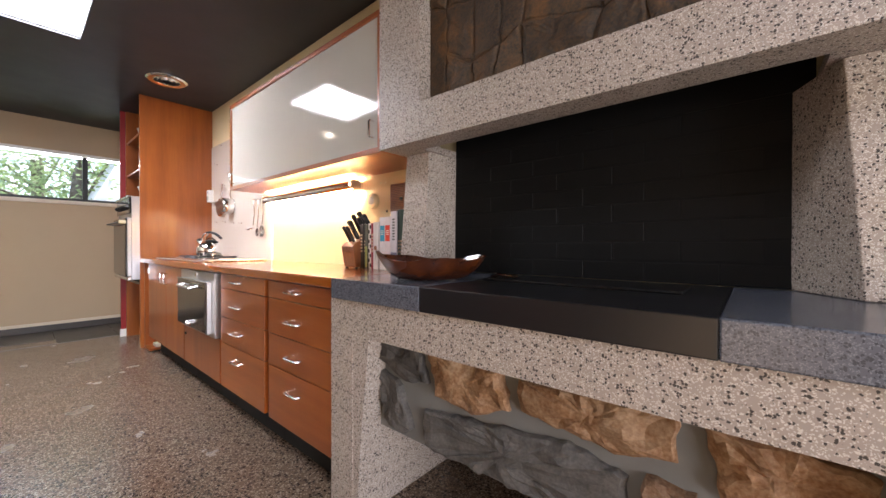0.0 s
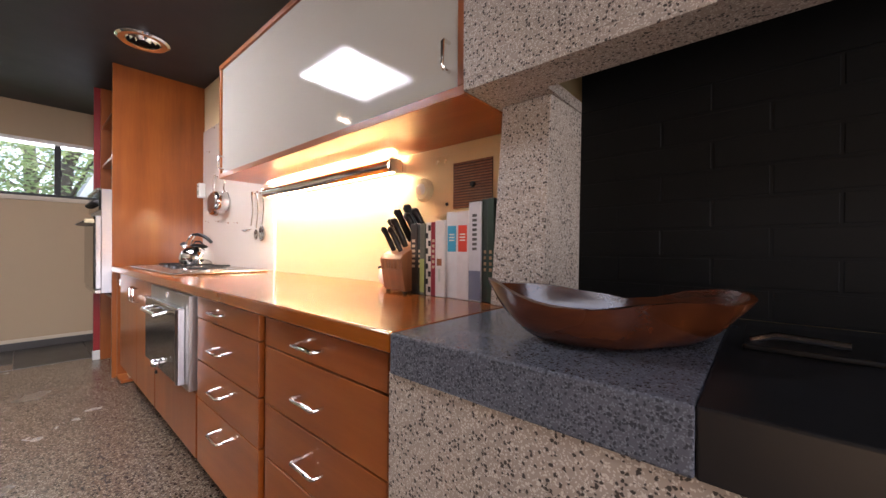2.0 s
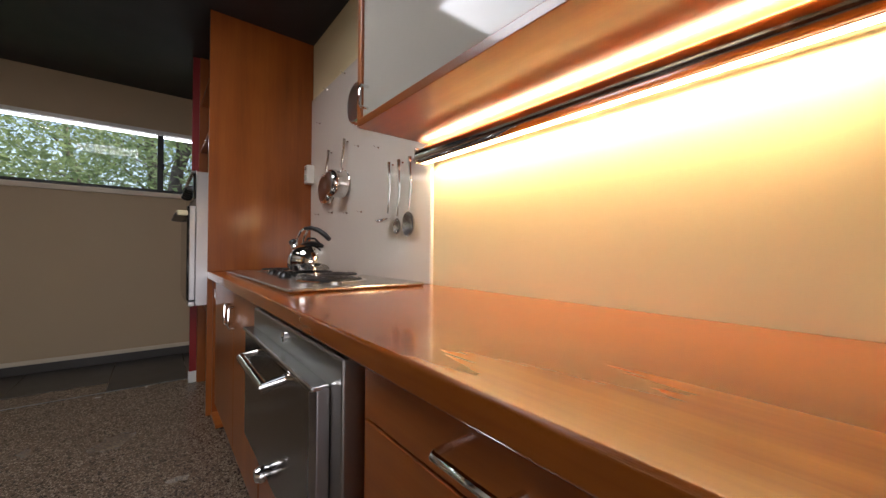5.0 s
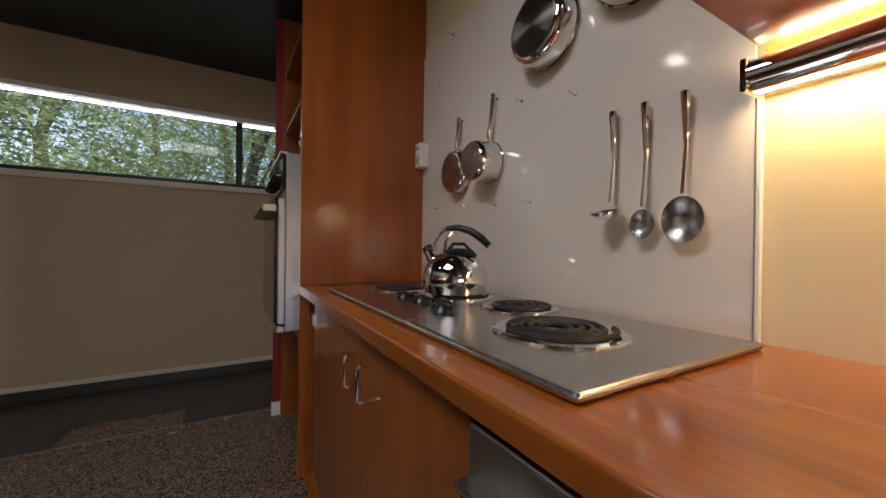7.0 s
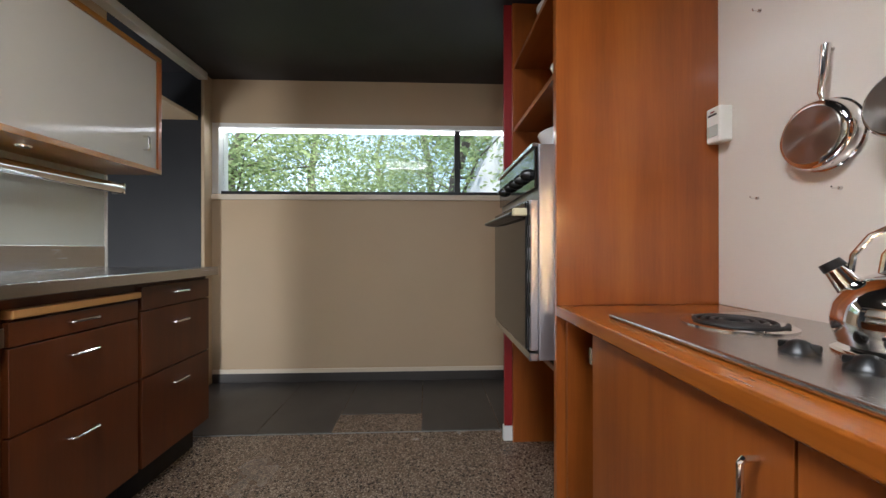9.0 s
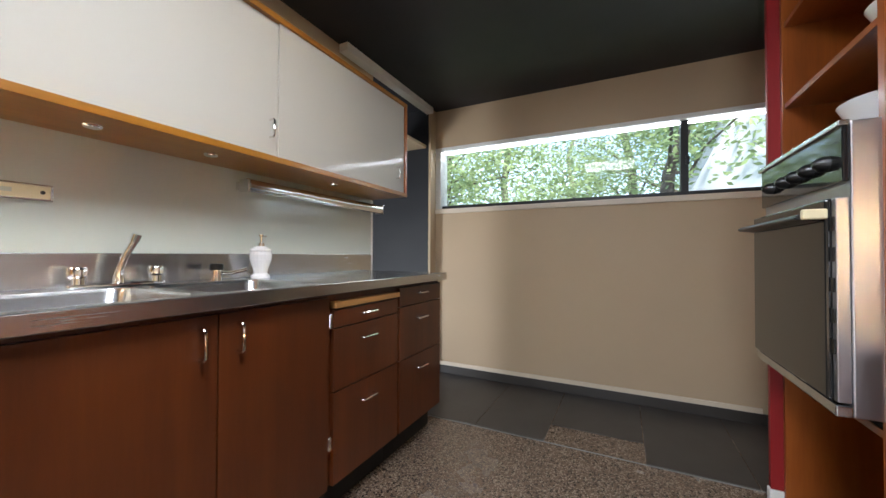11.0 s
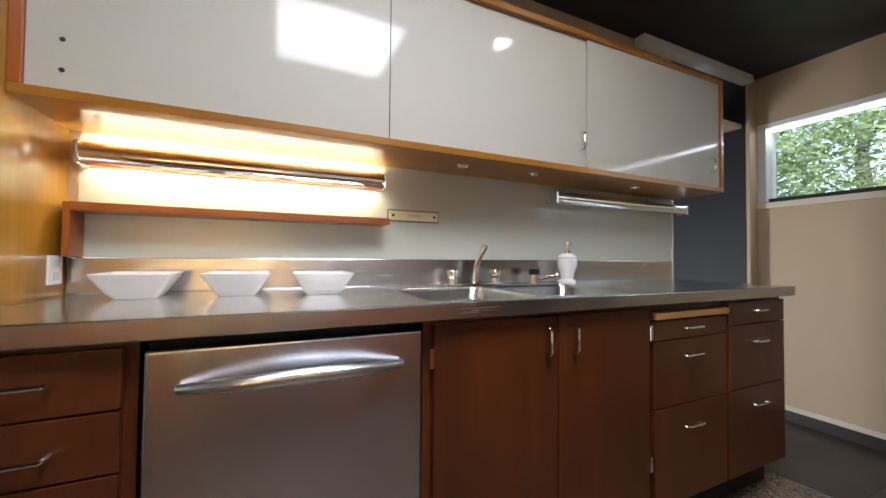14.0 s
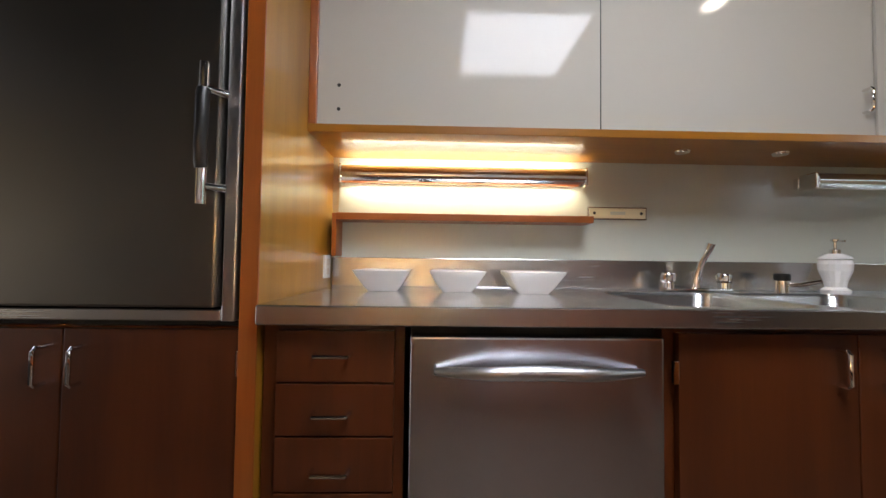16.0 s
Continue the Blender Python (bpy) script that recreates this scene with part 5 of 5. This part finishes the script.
sp = thing("side_tap", (-3.80, FY, KZ), "small chrome filter tap with black cap", "tap")
part("tap_body", lathe([(0, 0), (0.022, 0.0), (0.02, 0.012), (0.018, 0.045), (0, 0.045)], (-3.80, FY, KZ + 0.0005), 20), chrome, sp, "", True)
part("tap_cap", lathe([(0, 0.045), (0.026, 0.045), (0.026, 0.068), (0.022, 0.072), (0, 0.072)], (-3.80, FY, KZ + 0.0005), 24), black_plastic, sp, "black cap", True)
part("tap_spout", tube([(-3.81, FY, KZ + 0.028), (-3.85, FY + 0.02, KZ + 0.03), (-3.91, FY + 0.04, KZ + 0.045)], 0.009, 10), chrome, sp, "", True)
sd = thing("soap_dispenser", (-4.01, FY, KZ), "white ribbed ceramic soap dispenser with chrome pump", "soap dispenser")
part("bottle", lathe([(0, 0), (0.042, 0.0), (0.043, 0.012), (0.030, 0.022), (0.034, 0.045), (0.048, 0.085), (0.050, 0.11), (0.046, 0.125), (0.05, 0.13), (0.045, 0.138), (0.024, 0.15), (0, 0.15)], (-4.01, FY, KZ + 0.0005), 18), ceramic, sd, "white ribbed bottle", False)
part("pump", lathe([(0, 0.148), (0.016, 0.148), (0.016, 0.165), (0.005, 0.17), (0.005, 0.195), (0.012, 0.197), (0.012, 0.206), (0, 0.208)], (-4.01, FY, KZ + 0.0005), 16), chrome, sd, "chrome pump", True)
part("pump_nozzle", tube([(-4.01, FY, KZ + 0.20), (-4.01, FY + 0.035, KZ + 0.198)], 0.004, 8), chrome, sd, "", True)
os_ = thing("outlet_strip", (-3.20, YS, 1.265), "metal-edged ivory outlet strip on the wall panel", "outlet")
part("frame", box(-3.325, -3.085, YS + 0.0035, YS + 0.016, 1.262, 1.314, 0.003), brushed_x, os_)
part("face", box(-3.318, -3.092, YS + 0.0155, YS + 0.019, 1.268, 1.308, 0.002), ivory_plastic, os_)
part("maker_plate", box(-3.235, -3.175, YS + 0.0185, YS + 0.0205, 1.282, 1.295), grey_laminate, os_)
for x in (-3.30, -3.11):
    part("socket", lathe([(0, 0), (0.006, 0), (0.006, 0.002), (0, 0.002)], (x, YS + 0.019, 1.288), 12, Matrix.Rotation(radians(-90), 4, "X")), black_plastic, os_)
wo = thing("wall_outlet", (-2.07, -1.12, 1.02), "white outlet plate on the wooden side panel", "outlet")
part("plate", box(-2.074, -2.0662, -1.155, -1.085, 1.02, 1.105, 0.002), white_plastic, wo)
for z in (1.045, 1.08):
    part("socket", box(-2.0752, -2.0735, -1.135, -1.105, z - 0.012, z + 0.012, 0.0005), trim_paint, wo)

# ---- outside ----
grass = paint("grass_ground", (0.05, 0.09, 0.03, 1), 0.9, 0.4, 0.6, 30, 0.5)
gb = bmesh.new()
gb.faces.new([gb.verts.new(p) for p in ((-600, -600, -0.13), (600, -600, -0.13), (600, 600, -0.13), (-600, 600, -0.13))])
solid("ground", gb, grass, "grassy ground outside", "ground", "structure")


def leaf_mat(name, colour):
    m, n, l, b = base_mat(name, colour, 0.55)
    tr = n.new("ShaderNodeBsdfTranslucent")
    mx = n.new("ShaderNodeMixShader")
    geo = n.new("ShaderNodeNewGeometry")
    c = mix(n, l, geo.outputs["Random Per Island"], tuple(q * 0.75 for q in colour[:3]), tuple(q * 1.3 for q in colour[:3]))
    l.new(c, b.inputs["Base Color"])
    l.new(c, tr.inputs["Color"])
    mx.inputs["Fac"].default_value = 0.55
    l.new(b.outputs[0], mx.inputs[1])
    l.new(tr.outputs[0], mx.inputs[2])
    l.new(mx.outputs[0], n["Material Output"].inputs[0])
    return m


LEAF = [leaf_mat("fresh_green_leaves", (0.24, 0.32, 0.15)), leaf_mat("blue_green_leaves", (0.18, 0.30, 0.22))]
bark = rock("grey_bark", srgb("3a332c"), srgb("5e554b"), srgb("857b6e"))


def leaves(rnd, centres, per, spread, size):
    vs, fs = [], []
    for c in centres:
        for _ in range(per):
            p = c + Vector([rnd.gauss(0, spread), rnd.gauss(0, spread), rnd.gauss(0, spread * 0.55)])
            a = Vector([rnd.uniform(-1, 1), rnd.uniform(-1, 1), rnd.uniform(-0.5, 0.5)]).normalized() * size * rnd.uniform(0.6, 1.3)
            d = a.cross(Vector([rnd.uniform(-1, 1), rnd.uniform(-1, 1), rnd.uniform(-1, 1)])).normalized() * size * 0.42
            k = len(vs)
            vs += [p - a, p + d, p + a, p - d]
            fs.append((k, k + 1, k + 2, k + 3))
    return vs, fs


def tree(seed, at, height, trunk_r, crown_low, mat, label, per=280):
    rnd = random.Random(seed)
    t = thing("tree", at, label, "tree", "trees outside")
    x, y, z = at
    tb = bmesh.new()
    pts = [(x + 0.15 * math.sin(i * 0.9 + seed) * i / 3, y + 0.2 * math.sin(i * 1.3 + seed) * i / 3, z + height * i / 7) for i in range(8)]
    tube(pts, trunk_r, 12, tb, [trunk_r * (1.25 if i == 0 else 1 - i / 8.5) for i in range(8)])
    cs = []
    for _ in range(16):
        h = rnd.uniform(crown_low, 0.97)
        a = rnd.uniform(0, 2 * math.pi)
        r = height * 0.30 * (1.15 - h) * rnd.uniform(0.6, 1.3) + 0.5
        i = min(6, int(h * 7))
        p0 = Vector(pts[i])
        p1 = Vector((x + r * math.cos(a), y + r * math.sin(a), z + height * h + rnd.uniform(0.0, 0.5)))
        mid = (p0 + p1) / 2 + Vector((0, 0, rnd.uniform(-0.1, 0.4)))
        tube([p0, mid, p1], 0.03, 6, tb, [trunk_r * 0.22, trunk_r * 0.12, 0.008])
        cs += [p1, mid, p1 + Vector([rnd.uniform(-0.6, 0.6), rnd.uniform(-0.6, 0.6), rnd.uniform(-0.3, 0.4)])]
    part("trunk", tb, bark, t, "grey bark trunk and limbs", True)
    vs, fs = leaves(rnd, cs, per, 0.48, 0.055)
    me = bpy.data.meshes.new("crown")
    me.from_pydata([v - ORIGIN[t] for v in vs], [], fs)
    me.materials.append(mat)
    cr = new("crown", me)
    cr.parent = t
    cr["label"] = "loose crown of small green leaves"


TREES = [(-10.2, -3.2, 6.2, 0.19, 0.20, 0), (-9.6, 1.15, 6.0, 0.15, 0.25, 0), (-13.5, 2.6, 8.5, 0.2, 0.12, 0), (-13.0, -5.5, 9, 0.22, 0.12, 1),
         (-16.0, 0.6, 9.5, 0.2, 0.1, 0), (-16.5, 5.2, 10, 0.22, 0.1, 1), (-16.0, -3.4, 9.0, 0.2, 0.08, 0), (-18.5, -8.5, 10, 0.22, 0.08, 1), (-12.0, 6.0, 8, 0.18, 0.12, 0), (-20, 3.0, 8, 0.22, 0.06, 1), (-20, -1.5, 8, 0.2, 0.06, 0)]
for i, (x, y, h, r, lowc, k) in enumerate(TREES):
    tree(20 + i, (x, y, -0.13), h, r, lowc, LEAF[k], ("slender leafy tree with fresh green leaves", "dense tree with blue-green leaves")[k])
# undergrowth and the far edge of the wood
rnd = random.Random(77)
cs = [Vector((rnd.uniform(-34, -22), rnd.uniform(-30, 30), rnd.uniform(0, 3.6))) for _ in range(200)]
vs, fs = leaves(rnd, cs, 60, 0.9, 0.22)
me = bpy.data.meshes.new("far_wood")
me.from_pydata(vs, [], fs)
me.materials.append(LEAF[1])
tagged(new("far_wood", me), "dense far edge of a green wood", "woods", kind="stuff")
# neighbouring white-roofed shed
roofw = paint("pale_grey_roof", srgb("c9ccd2"), 0.5, 0.05)
shd = thing("shed", (-9.2, 2.6, -0.13), "pale shed with a steep white roof among the trees", "shed")
part("roof", prism([(0.3, -0.12), (2.6, 5.0), (2.7, 5.0), (2.7, 4.85), (0.45, -0.12)], "x", -10.4, -8.4), roofw, shd, "steep pale roof slope")
part("gable_wall", prism([(0.46, -0.12), (2.69, 4.84), (4.9, -0.12)], "x", -10.3, -8.5), roofw, shd)

# ---- firebox bricks ----
fb = thing("firebox_back", (-0.16, YN, SZ), "soot-blackened brick back of the firebox", "firebox", kind="structure")
part("joint_bed", box(-0.80, 0.50, YN - 0.012, YN - 0.002, SZ + 0.001, 1.419), soot_joint, fb)
bmb = box(-0.100, 0.100, -0.004, 0.004, -0.0305, 0.0305, 0.001, None, 1)
bme = bpy.data.meshes.new("brick")
bmb.to_mesh(bme)
bmb.free()
bme.materials.append(soot_brick)
hme = bme.copy()
for v in hme.vertices:
    v.co.x *= 0.49
rb = random.Random(4)
for row in range(8):
    z = SZ + 0.036 + row * 0.068
    x = -0.69 + (0.103 if row % 2 else 0.0)
    spots = [(-0.738, hme)] if row % 2 else []
    while x < 0.36:
        spots.append((x, bme))
        x += 0.206
    for x, data in spots:
        ob = new("brick", data)
        ob.parent = fb
        ob.location = Vector((x, YN - 0.0088 - rb.uniform(0, 0.0006), z)) - ORIGIN[fb]
